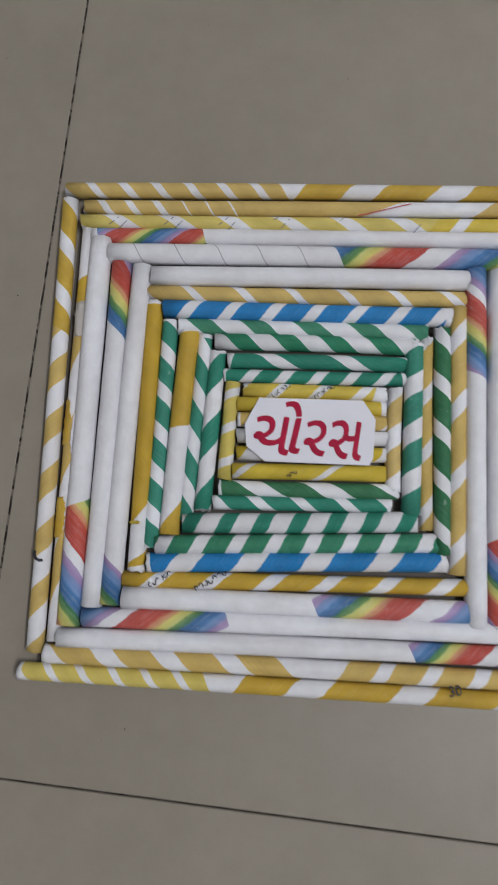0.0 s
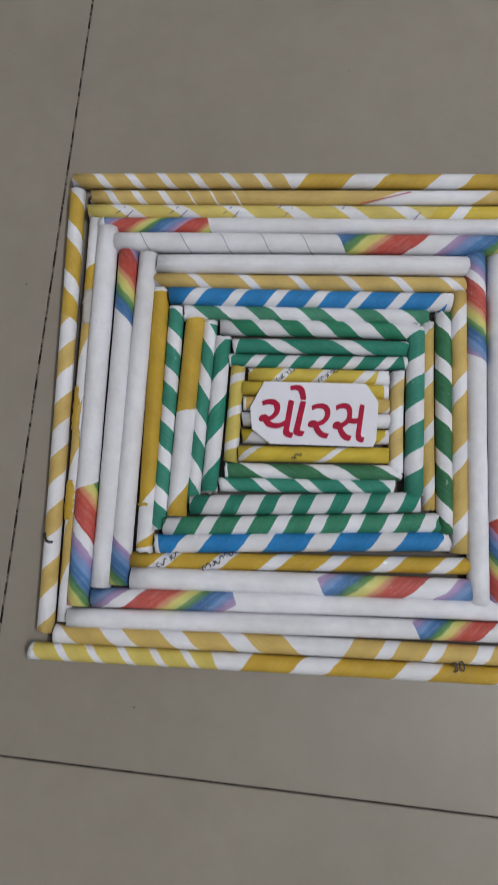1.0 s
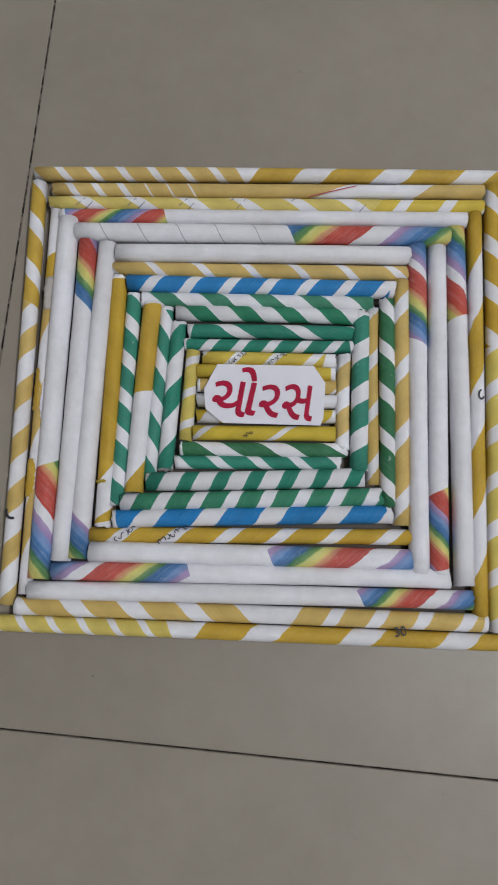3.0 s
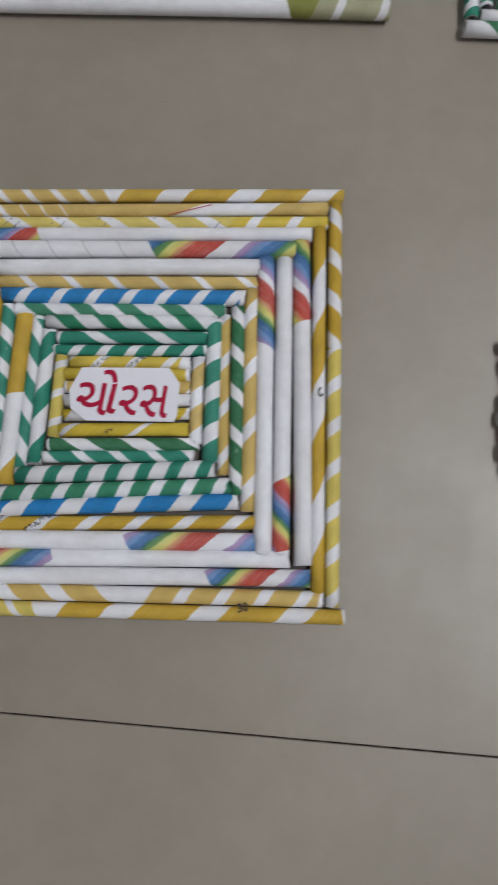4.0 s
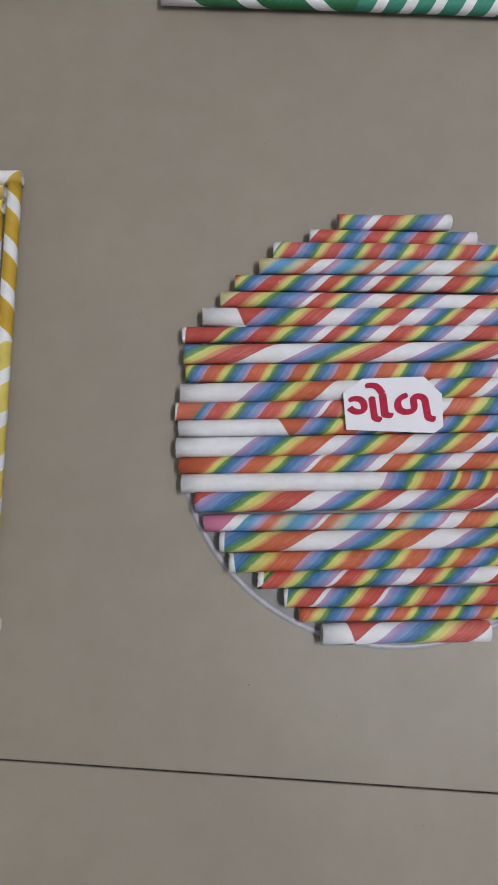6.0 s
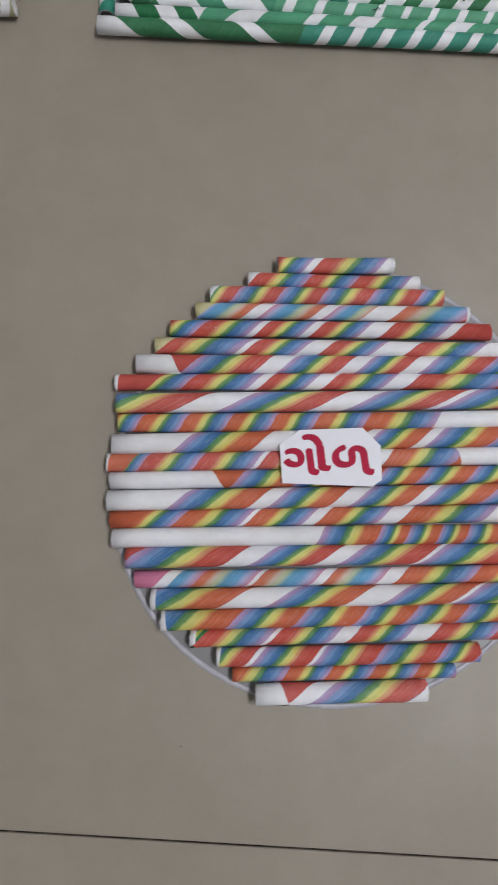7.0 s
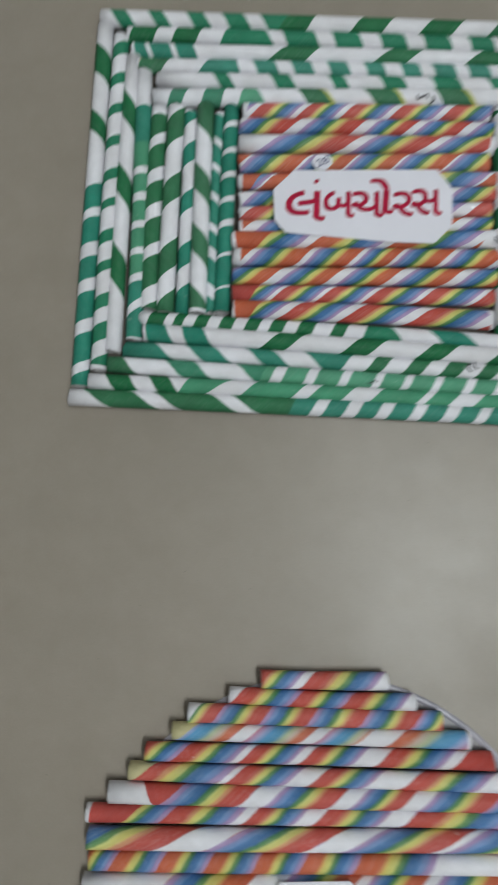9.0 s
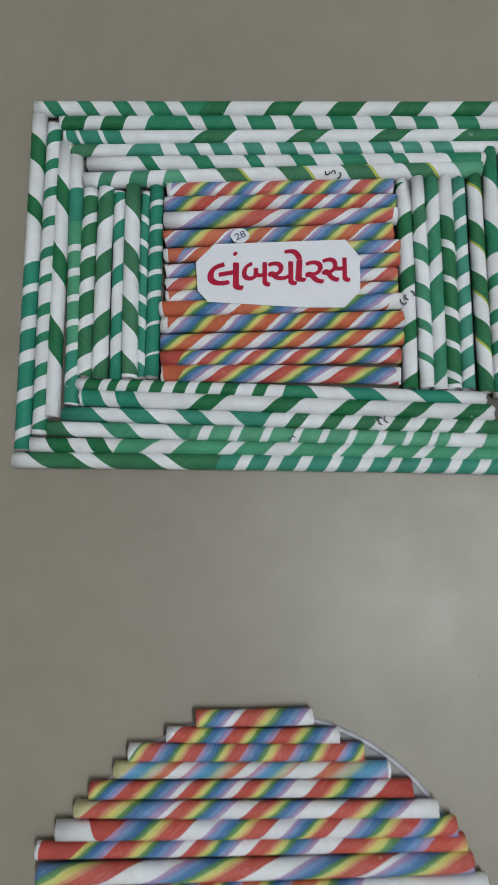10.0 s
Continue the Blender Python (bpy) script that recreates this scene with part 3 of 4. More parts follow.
ink_strokes(square, 0.0744, 0.0532, 0.0112, 0.0030, 32, 1, 6)
ink_strokes(square, 0.1025, 0.0538, 0.0112, 0.0036, 32, 2, 7)
ink_strokes(square, 0.1371, 0.1624, 0.0109, 0.0026, 35, 3, 6)
ink_strokes(square, 0.1617, 0.1625, 0.0109, 0.0028, 35, 4, 6)
ink_strokes(square, 0.1451, 0.1146, 0.0109, 0.0028, 40, 6, 3)
ink_strokes(square, 0.0058, 0.0633, 0.0111, 0.0095, 30, 7, 1)
ink_strokes(square, 0.2858, 0.1437, 0.0109, 0.0062, 0, 8, 1)
pen_line(square, 0.1784, 0.2689, 0.2090, 0.2771, 0.0109, .0006, REDLINE)
pen_line(square, 0.0303, 0.2595, 0.0359, 0.2644, 0.0102, .0004, PENCIL)
pen_line(square, 0.0364, 0.2571, 0.0409, 0.2623, 0.0102, .0004, PENCIL)
pen_line(square, 0.0633, 0.2602, 0.0686, 0.2651, 0.0102, .0004, PENCIL)
pen_line(square, 0.0697, 0.2578, 0.0742, 0.2630, 0.0102, .0004, PENCIL)
pen_line(square, 0.0961, 0.2610, 0.1014, 0.2658, 0.0102, .0004, PENCIL)
pen_line(square, 0.1020, 0.2582, 0.1059, 0.2634, 0.0102, .0004, PENCIL)
pen_line(square, 0.1279, 0.2646, 0.1312, 0.2668, 0.0102, .0004, PENCIL)
pen_line(square, 0.1331, 0.2600, 0.1381, 0.2662, 0.0102, .0004, PENCIL)
pen_line(square, 0.1654, 0.2636, 0.1697, 0.2673, 0.0102, .0004, PENCIL)
pen_line(square, 0.2110, 0.2596, 0.2157, 0.2654, 0.0102, .0004, PENCIL)
brush_word(square, "30", 0.2365, 0.0028, 0.0068, 0.0058, 0.0113, 14, 0.00006, 0.1, BLACK, "handwritten number in black ink")

# ---- circle ----
circle = board_thing("round_tube_mat", "round mat of rainbow-striped rolled paper tubes on a pale disc", "paper craft")
R0, CA, SA, CB, SB, CC, SC = 0.1399, 0.0015, 0.0002, 0.0011, 0.0017, 0.0000, -0.0007


def disc_edge(n, inset=0.0):
    a = n * math.pi / 60
    r = R0 - 0.002 - inset + CA * math.cos(a) + SA * math.sin(a) + CB * math.cos(2 * a) + SB * math.sin(2 * a) + CC * math.cos(3 * a) + SC * math.sin(3 * a)
    return (0.545 + r * math.cos(a), 0.119 + r * math.sin(a))


# inner disc takes the darkened shade colour; the rim stays pale
part("backing_disc", slab([disc_edge(n, 0.0036) for n in range(120)], 0.0003, 0.0011), DISC, circle, "pale disc under the tubes, darkened for their shade")
bm = bmesh.new()
loops = [[bm.verts.new((*disc_edge(n, inset), z)) for n in range(120)] for inset, z in ((0.0038, 0.0004), (0.0034, 0.0013), (0.0020, 0.0017), (0.0004, 0.0014), (0.0, 0.0003))]
for inner, outer in zip(loops, loops[1:]):
    for n in range(120):
        bm.faces.new((inner[n], inner[(n + 1) % 120], outer[(n + 1) % 120], outer[n])).smooth = True
bmesh.ops.recalc_face_normals(bm, faces=bm.faces[:])
part("rim", bm, RIM, circle, "pale lavender-grey raised rim of the disc")
tube(circle, 0.5106, 0.2551, 0.5841, 0.2550, 0.0109, ("rb", 1, 0.0130, 0.00, (-0.0069, 0.0205)), (0.0205, 0.0130), ("white",), (0.0261, 0.0130), ("rb", 1, 0.0130, 0.00, (0.0261, 0.0670)), (0.0670, 0.0130), ("white",))
tube(circle, 0.4922, 0.2457, 0.6002, 0.2431, 0.0101, ("white",), (0.0039, 0.0120), ("rb", 1, 0.0120, 0.00, (0.0039, 0.0382, 0.0677, 0.1015)), (0.1008, 0.0120), ("white",))
tube(circle, 0.4683, 0.2355, 0.6149, 0.2331, 0.0116, ("white",), (0.0024, 0.0115), ("rb", -1, 0.0115, 0.00, (-0.0070, 0.0167, 0.0445, 0.0713, 0.1017, 0.1317, 0.1534)))
tube(circle, 0.4591, 0.2251, 0.6308, 0.2225, 0.0108, ("straw",), (0.0079, 0.0190), ("pastel", -1, 0.0190, 0.00, (0.0023, 0.0360)), (0.0360, 0.0190), ("white",), (0.0457, 0.0190), ("pastel", -1, 0.0190, 0.00, (0.0457, 0.0781)), (0.0781, 0.0190), ("white",), (0.0864, 0.0190), ("pastel", -1, 0.0190, 0.00, (0.0864, 0.1154)), (0.1101, 0.0190), ("white",), (0.1283, 0.0190), ("pastel", 1, 0.0190, 0.00, (0.1283, 0.1748)))
tube(circle, 0.4433, 0.2133, 0.6441, 0.2113, 0.0112, ("rb", 1, 0.0165, 0.00, (-0.0092, 0.0194, 0.0535)), (0.0535, 0.0165), ("white",), (0.0584, 0.0165), ("rb", 1, 0.0165, 0.00, (0.0584, 0.0868)), (0.0868, 0.0165), ("white",), (0.0930, 0.0165), ("rb", 1, 0.0165, 0.00, (0.0930, 0.1228)), (0.1228, 0.0165), ("white",), (0.1367, 0.0165), ("rb", 1, 0.0165, 0.00, (0.1367, 0.1726)), (0.1726, 0.0165), ("white",), (0.1799, 0.0165), ("red",))
tube(circle, 0.4343, 0.2024, 0.6589, 0.1989, 0.0111, ("straw",), (0.0076, 0.0190), ("rb", 1, 0.0190, 0.00, (0.0017, 0.0557)), (0.0557, 0.0190), ("white",), (0.0602, 0.0190), ("rb", 1, 0.0190, 0.00, (0.0602, 0.0936)), (0.0936, 0.0190), ("white",), (0.1074, 0.0190), ("rb", 1, 0.0190, 0.00, (0.1074, 0.1396)), (0.1396, 0.0190), ("white",), (0.1604, 0.0190), ("rb", 1, 0.0190, 0.00, (0.1604, 0.2020)), (0.2020, 0.0190), ("white",))
tube(circle, 0.4226, 0.1904, 0.6689, 0.1893, 0.0126, ("white",), (0.0241, -0.0078), ("red",), (0.0354, 0.0200), ("rb", -1, 0.0200, 0.00, (0.0354, 0.0798)), (0.0798, 0.0200), ("white",), (0.0942, 0.0200), ("rb", -1, 0.0200, 0.00, (0.0942, 0.1308)), (0.1308, 0.0200), ("white",), (0.1422, 0.0200), ("rb", -1, 0.0200, 0.00, (0.1422, 0.1700)), (0.1700, 0.0200), ("white",), (0.1817, 0.0200), ("rb", -1, 0.0200, 0.00, (0.1817, 0.2186, 0.2455)))
tube(circle, 0.4099, 0.1786, 0.6741, 0.1798, 0.0110, ("red",), (0.0256, 0.0175), ("rb", 1, 0.0175, 0.00, (0.0120, 0.0461, 0.0871)), (0.0871, 0.0175), ("white",), (0.0939, 0.0175), ("rb", 1, 0.0175, 0.00, (0.0939, 0.1227)), (0.1227, 0.0175), ("white",), (0.1337, 0.0175), ("rb", 1, 0.0175, 0.00, (0.1337, 0.1704)), (0.1704, 0.0175), ("white",), (0.1846, 0.0175), ("rb", 1, 0.0175, 0.00, (0.1846, 0.2412)))
tube(circle, 0.4113, 0.1654, 0.6768, 0.1691, 0.0133, ("rb", -1, 0.0380, 0.00, (-0.0262, 0.0472)), (0.0472, 0.0380), ("white",), (0.0749, 0.0380), ("rb", -1, 0.0380, 0.00, (0.0749, 0.1318)), (0.1318, 0.0380), ("white",), (0.1536, 0.0380), ("rb", -1, 0.0380, 0.00, (0.1536, 0.2048)), (0.2048, 0.0380), ("white",), (0.2109, 0.0380), ("rb", -1, 0.0380, 0.00, (0.2109, 0.2658)))
tube(circle, 0.4123, 0.1531, 0.6854, 0.1562, 0.0121, ("rbo", 1, 0.0110, 0.00, (-0.0086, 0.0132, 0.0408, 0.0678, 0.0952, 0.1213, 0.1519, 0.1952)), (0.1952, 0.0100), ("white",))
tube(circle, 0.4092, 0.1398, 0.6868, 0.1456, 0.0135, ("white",), (0.0437, 0.0215), ("rbo", -1, 0.0215, 0.00, (0.0437, 0.0912)), (0.0912, 0.0215), ("white",), (0.1107, 0.0215), ("rbo", -1, 0.0215, 0.00, (0.1107, 0.1512)), (0.1512, 0.0215), ("white",), (0.1579, 0.0215), ("rbo", -1, 0.0215, 0.00, (0.1579, 0.1890)), (0.1890, 0.0215), ("white",), (0.1965, 0.0215), ("rbo", -1, 0.0215, 0.00, (0.1965, 0.2352, 0.2665)))
tube(circle, 0.4061, 0.1287, 0.6868, 0.1343, 0.0120, ("orange",), (0.0154, 0.0130), ("rb", 1, 0.0130, 0.00, (0.0067, 0.0227, 0.0562, 0.0917)), (0.0917, 0.0130), ("white",), (0.0950, 0.0130), ("rb", 1, 0.0130, 0.00, (0.0950, 0.1274, 0.1611)), (0.1611, 0.0130), ("white",), (0.1705, 0.0130), ("rbo", 1, 0.0130, 0.00, (0.1705, 0.2139)), (0.2139, -0.0045), ("white",))
tube(circle, 0.4088, 0.1177, 0.6860, 0.1225, 0.0116, ("white",), (0.0649, -0.0095), ("orange",), (0.0770, 0.0145), ("rbo", -1, 0.0145, 0.00, (0.0770, 0.1152, 0.1414, 0.1623, 0.1886, 0.2183, 0.2461)))
tube(circle, 0.4074, 0.1057, 0.6835, 0.1111, 0.0134, ("white",), (0.0427, 0.0230), ("rbo", -1, 0.0230, 0.00, (0.0427, 0.0914)), (0.0914, 0.0230), ("white",), (0.1031, 0.0230), ("rbo", -1, 0.0230, 0.00, (0.1031, 0.1397)), (0.1397, 0.0230), ("white",), (0.1524, 0.0230), ("rbo", -1, 0.0230, 0.00, (0.1524, 0.1865)), (0.1865, 0.0230), ("white",), (0.1942, 0.0230), ("rbo", -1, 0.0230, 0.00, (0.1942, 0.2311, 0.2664)))
tube(circle, 0.4094, 0.0945, 0.6810, 0.0988, 0.0115, ("orange",), (0.0182, 0.0170), ("rbo", 1, 0.0170, 0.00, (0.0096, 0.0414, 0.0819)), (0.0819, 0.0170), ("white",), (0.0852, 0.0170), ("rbo", 1, 0.0170, 0.00, (0.0852, 0.1198)), (0.1198, 0.0170), ("white",), (0.1278, 0.0170), ("rbo", 1, 0.0170, 0.00, (0.1278, 0.1645)), (0.1645, 0.0170), ("white",), (0.1772, 0.0170), ("rbo", 1, 0.0170, 0.00, (0.1772, 0.2283)), (0.2283, 0.0170), ("white",))
tube(circle, 0.4111, 0.0834, 0.6784, 0.0859, 0.0125, ("white",), (0.1239, 0.0090), ("rbo", -1, 0.0090, 0.00, (0.1239, 0.1590, 0.1756, 0.1949, 0.2109, 0.2323, 0.2517)))
tube(circle, 0.4195, 0.0718, 0.6743, 0.0741, 0.0132, ("rb", -1, 0.0270, 0.00, (0.0018, 0.0646)), (0.0646, 0.0270), ("white",), (0.0811, 0.0270), ("rb", -1, 0.0270, 0.00, (0.0811, 0.1205)), (0.1205, 0.0270), ("white",), (0.1337, 0.0270), ("rb", -1, 0.0270, 0.00, (0.1337, 0.1786)), (0.1786, 0.0270), ("white",), (0.1819, 0.0270), ("rb", -1, 0.0270, 0.00, (0.1819, 0.2324)))
tube(circle, 0.4248, 0.0592, 0.6684, 0.0631, 0.0110, ("pink",), (0.0154, 0.0150), ("white",), (0.0233, 0.0150), ("pastel", 1, 0.0150, 0.00, (0.0069, 0.0374, 0.0702)), (0.0702, 0.0150), ("white",), (0.0732, 0.0150), ("pastel", 1, 0.0150, 0.00, (0.0732, 0.1081)), (0.1081, 0.0150), ("white",), (0.1147, 0.0150), ("pastel", 1, 0.0150, 0.00, (0.1147, 0.1471)), (0.1471, 0.0150), ("white",), (0.1577, 0.0150), ("rbo", 1, 0.0150, 0.00, (0.1577, 0.2016, 0.2409)))
tube(circle, 0.4351, 0.0477, 0.6626, 0.0515, 0.0131, ("rbo", -1, 0.0300, 0.00, (-0.0131, 0.0479)), (0.0479, 0.0300), ("white",), (0.0753, 0.0300), ("rbo", -1, 0.0300, 0.00, (0.0753, 0.1211)), (0.1211, 0.0300), ("white",), (0.1427, 0.0300), ("rbo", -1, 0.0300, 0.00, (0.1427, 0.1834)), (0.1834, 0.0300), ("white",), (0.1867, 0.0300), ("rbo", -1, 0.0300, 0.00, (0.1867, 0.2322)))
tube(circle, 0.4404, 0.0353, 0.6552, 0.0403, 0.0127, ("rbo", -1, 0.0170, 0.00, (-0.0100, 0.0434, 0.0817, 0.1176, 0.1470, 0.1772, 0.2101)))
tube(circle, 0.4578, 0.0249, 0.6462, 0.0293, 0.0112, ("leaf",), (0.0052, 0.0165), ("rb", 1, 0.0165, 0.00, (0.0039, 0.0461)), (0.0461, 0.0165), ("white",), (0.0494, 0.0165), ("rb", 1, 0.0165, 0.00, (0.0494, 0.0852)), (0.0852, 0.0165), ("white",), (0.0960, 0.0165), ("rb", 1, 0.0165, 0.00, (0.0960, 0.1284)), (0.1284, 0.0165), ("white",), (0.1428, 0.0165), ("rb", 1, 0.0165, 0.00, (0.1428, 0.1797)))
tube(circle, 0.4738, 0.0145, 0.6273, 0.0170, 0.0122, ("rb", -1, 0.0150, 0.00, (-0.0108, 0.0198)), (0.0198, 0.0150), ("white",), (0.0230, 0.0150), ("rb", -1, 0.0150, 0.00, (0.0230, 0.0563)), (0.0563, 0.0150), ("white",), (0.0589, 0.0150), ("rb", -1, 0.0150, 0.00, (0.0589, 0.0926, 0.1301, 0.1529)))
tube(circle, 0.4828, 0.0043, 0.6126, 0.0062, 0.0090, ("rbo", 1, 0.0100, 0.00, (-0.0054, 0.0310, 0.0557, 0.0808, 0.1070, 0.1315)))
tube(circle, 0.4960, -0.0068, 0.5955, -0.0046, 0.0132, ("white",), (0.0175, -0.0066), ("red",), (0.0242, 0.0240), ("white",), (0.0377, 0.0240), ("rb", -1, 0.0240, 0.00, (0.0377, 0.0946)), (0.0946, 0.0240), ("white",))
card = name_card(circle, [(0.5107, 0.1389), (0.5227, 0.1478), (0.5609, 0.1492), (0.5715, 0.1382), (0.5716, 0.1178), (0.5661, 0.1138), (0.5122, 0.1158)], 0.0146, "white card with cut corners and a red handwritten word")
for letter, x, y, wide, high in (("ગ", 0.5236, 0.1287, 0.0216, 0.0165), ("ો", 0.5327, 0.1341, 0.0177, 0.0225), ("ળ", 0.5546, 0.1298, 0.0255, 0.0185)):
    brush_word(card, letter, x, y, wide, high, 0.0151, 0.0, 0.0009, -0.02)

# ---- rectangle ----
rectangle = board_thing("rectangle_tube_frame", "rectangle of green striped rolled paper tubes round a rainbow centre", "paper craft")
part("backing_board", slab([(0.3959, 0.4254), (0.7383, 0.4096), (0.7540, 0.6587), (0.4091, 0.6757)], 0.0002, 0.0012), BOARD, rectangle)
tube(rectangle, 0.4039, 0.6749, 0.7596, 0.6570, 0.0112, ("white",), (0.0083, -0.0117), ("green",), (0.0187, -0.0117), ("white",), (0.0329, -0.0117), ("green",), (0.0425, -0.0117), ("white",), (0.0578, -0.0117), ("green",), (0.0690, -0.0117), ("white",), (0.0811, -0.0117), ("green",), (0.0950, -0.0117), ("white",), (0.1058, -0.0117), ("green",), (0.1206, 0.0117), ("dkgreen",), (0.1384, 0.0101), ("white",), (0.1678, 0.0133), ("dkgreen",), (0.1879, 0.0128), ("white",), (0.2123, 0.0148), ("dkgreen",), (0.2327, 0.0133), ("white",), (0.2557, 0.0133), ("dkgreen",), (0.2760, 0.0133), ("white",), (0.2993, 0.0133), ("dkgreen",), (0.3195, 0.0133), ("white",))
tube(rectangle, 0.4216, 0.6636, 0.7489, 0.6469, 0.0103, ("white",), (0.0032, 0.0064), ("dkgreen",), (0.0197, 0.0070), ("white",), (0.0318, 0.0074), ("dkgreen",), (0.0479, 0.0074), ("white",), (0.0639, 0.0074), ("green",), (0.0918, -0.0106), ("white",), (0.1018, -0.0080), ("green",), (0.1224, -0.0080), ("white",), (0.1335, -0.0080), ("green",), (0.1509, -0.0080), ("white",), (0.1635, -0.0080), ("green",), (0.1797, -0.0080), ("white",), (0.1914, -0.0080), ("green",), (0.2079, -0.0080), ("white",), (0.2204, -0.0080), ("green",), (0.2353, -0.0080), ("white",), (0.2493, -0.0080), ("green",), (0.2645, -0.0080), ("white",), (0.2780, -0.0080), ("green",), (0.2932, -0.0080), ("white",))
tube(rectangle, 0.4245, 0.6522, 0.7385, 0.6385, 0.0103, ("teal",), (0.0096, -0.0064), ("white",), (0.0124, -0.0064), ("teal",), (0.0257, -0.0064), ("white",), (0.0289, -0.0064), ("teal",), (0.0413, -0.0064), ("white",), (0.0970, 0.0202), ("dkgreen",), (0.1196, 0.0170), ("white",), (0.1645, 0.0212), ("dkgreen",), (0.1849, 0.0202), ("white",), (0.2220, 0.0202), ("dkgreen",), (0.2422, 0.0191), ("white",), (0.2791, 0.0191), ("dkgreen",))
tube(rectangle, 0.4286, 0.6422, 0.7281, 0.6306, 0.0094, ("paleolive",), (0.0021, 0.0064), ("dkgreen",), (0.0193, 0.0106), ("white",), (0.0445, 0.0117), ("teal",), (0.0652, -0.0054), ("white",), (0.0759, -0.0074), ("teal",), (0.0898, -0.0074), ("white",), (0.1001, -0.0074), ("teal",), (0.1128, -0.0074), ("white",), (0.1235, -0.0074), ("teal",), (0.1361, -0.0074), ("white",), (0.1471, -0.0074), ("teal",), (0.1589, -0.0074), ("white",), (0.1699, -0.0074), ("teal",), (0.1816, -0.0074), ("white",), (0.1902, -0.0074), ("teal",), (0.2039, -0.0074), ("white",), (0.2121, -0.0074), ("teal",), (0.2257, -0.0074), ("white",), (0.2331, -0.0074), ("teal",), (0.2460, -0.0074), ("white",), (0.2541, -0.0074), ("teal",), (0.2672, -0.0074), ("white",))
tube(rectangle, 0.4420, 0.6313, 0.7177, 0.6218, 0.0103, ("white",), (0.0375, -0.0106), ("green",), (0.0467, -0.0106), ("white",), (0.0739, -0.0106), ("green",), (0.0862, -0.0106), ("white",), (0.1113, -0.0106), ("green",), (0.1208, -0.0106), ("white",), (0.1435, -0.0106), ("green",), (0.1579, -0.0106), ("white",), (0.1762, -0.0106), ("green",), (0.1930, -0.0106), ("white",), (0.2116, -0.0106), ("green",), (0.2220, -0.0106), ("white",), (0.2510, -0.0106), ("green",))
tube(rectangle, 0.4396, 0.6186, 0.7152, 0.6144, 0.0115, ("white",), (0.0117, 0.0070), ("green",), (0.0212, 0.0080), ("white",), (0.0330, 0.0058), ("green",), (0.0456, 0.0048), ("white",), (0.0570, 0.0058), ("ltgreen",), (0.0688, -0.0106), ("white",), (0.0947, -0.0138), ("dkgreen",), (0.1099, -0.0148), ("lime",), (0.1122, -0.0148), ("white",), (0.1372, -0.0154), ("dkgreen",), (0.1551, -0.0128), ("lime",), (0.1574, -0.0128), ("white",), (0.1811, -0.0122), ("dkgreen",), (0.1988, -0.0133), ("lime",), (0.2012, -0.0133), ("white",), (0.2235, -0.0128), ("dkgreen",), (0.2397, -0.0128), ("lime",), (0.2420, -0.0128), ("white",), (0.2573, -0.0128), ("ltgreen",))
tube(rectangle, 0.4975, 0.6093, 0.6542, 0.6051, 0.0106, ("rb", 1, 0.0177, 0.15, (0.0059, 0.0367, 0.0638, 0.0944, 0.1260, 0.1594)))
tube(rectangle, 0.4958, 0.5989, 0.6556, 0.5939, 0.0106, ("rb", -1, 0.0189, 0.20, (0.0437, 0.0856, 0.1163, 0.1497)))
tube(rectangle, 0.4956, 0.5868, 0.6557, 0.5832, 0.0118, ("white",), (0.0208, 0.0274), ("rb", -1, 0.0274, 0.15, (0.0220, 0.0818, 0.1295, 0.1677)))
tube(rectangle, 0.4954, 0.5732, 0.6524, 0.5723, 0.0118, ("rbo", -1, 0.0195, 0.06, (0.0055, 0.0434, 0.0726, 0.1036, 0.1364)))
tube(rectangle, 0.4953, 0.5617, 0.6557, 0.5619, 0.0097, ("orange",), (0.0117, 0.0101), ("rbo", 1, 0.0175, 0.05, (-0.0133, 0.0180, 0.0588, 0.1052, 0.1545)))
tube(rectangle, 0.4951, 0.5503, 0.6562, 0.5522, 0.0096, ("rb", -1, 0.0175, 0.20, (0.0082, 0.0509, 0.0934, 0.1357)))
tube(rectangle, 0.4958, 0.5406, 0.6537, 0.5422, 0.0092, ("rb", 1, 0.0174, 0.20, (-0.0042, 0.0422, 0.0885, 0.1376)))
tube(rectangle, 0.4957, 0.5317, 0.6532, 0.5326, 0.0092, ("rbo", -1, 0.0174, 0.20, (0.0151, 0.0614, 0.1036, 0.1418)))
tube(rectangle, 0.4917, 0.5230, 0.6560, 0.5226, 0.0112, ("orange",), (0.0209, 0.0154), ("rbo", 1, 0.0239, 0.15, (-0.0023, 0.0474, 0.0980, 0.1509)), (0.1562, 0.0077), ("white",))
tube(rectangle, 0.4923, 0.5118, 0.6553, 0.5096, 0.0116, ("white",), (0.0047, 0.0000), ("rbo", -1, 0.0173, 0.12, (0.0131, 0.0496, 0.0809, 0.1045, 0.1364)))
tube(rectangle, 0.4921, 0.4996, 0.6546, 0.4974, 0.0111, ("rbo", -1, 0.0210, 0.20, (-0.0049, 0.0341, 0.0719, 0.1079, 0.1449)))
tube(rectangle, 0.4912, 0.4886, 0.6523, 0.4850, 0.0107, ("red",), (0.0146, 0.0099), ("rb", 1, 0.0191, 0.12, (0.0012, 0.0272, 0.0561, 0.0849, 0.1166, 0.1512)))
tube(rectangle, 0.4919, 0.4784, 0.6515, 0.4707, 0.0119, ("orange",), (0.0149, 0.0114), ("rb", 1, 0.0235, 0.18, (-0.0011, 0.0305, 0.0684, 0.1084, 0.1544)))
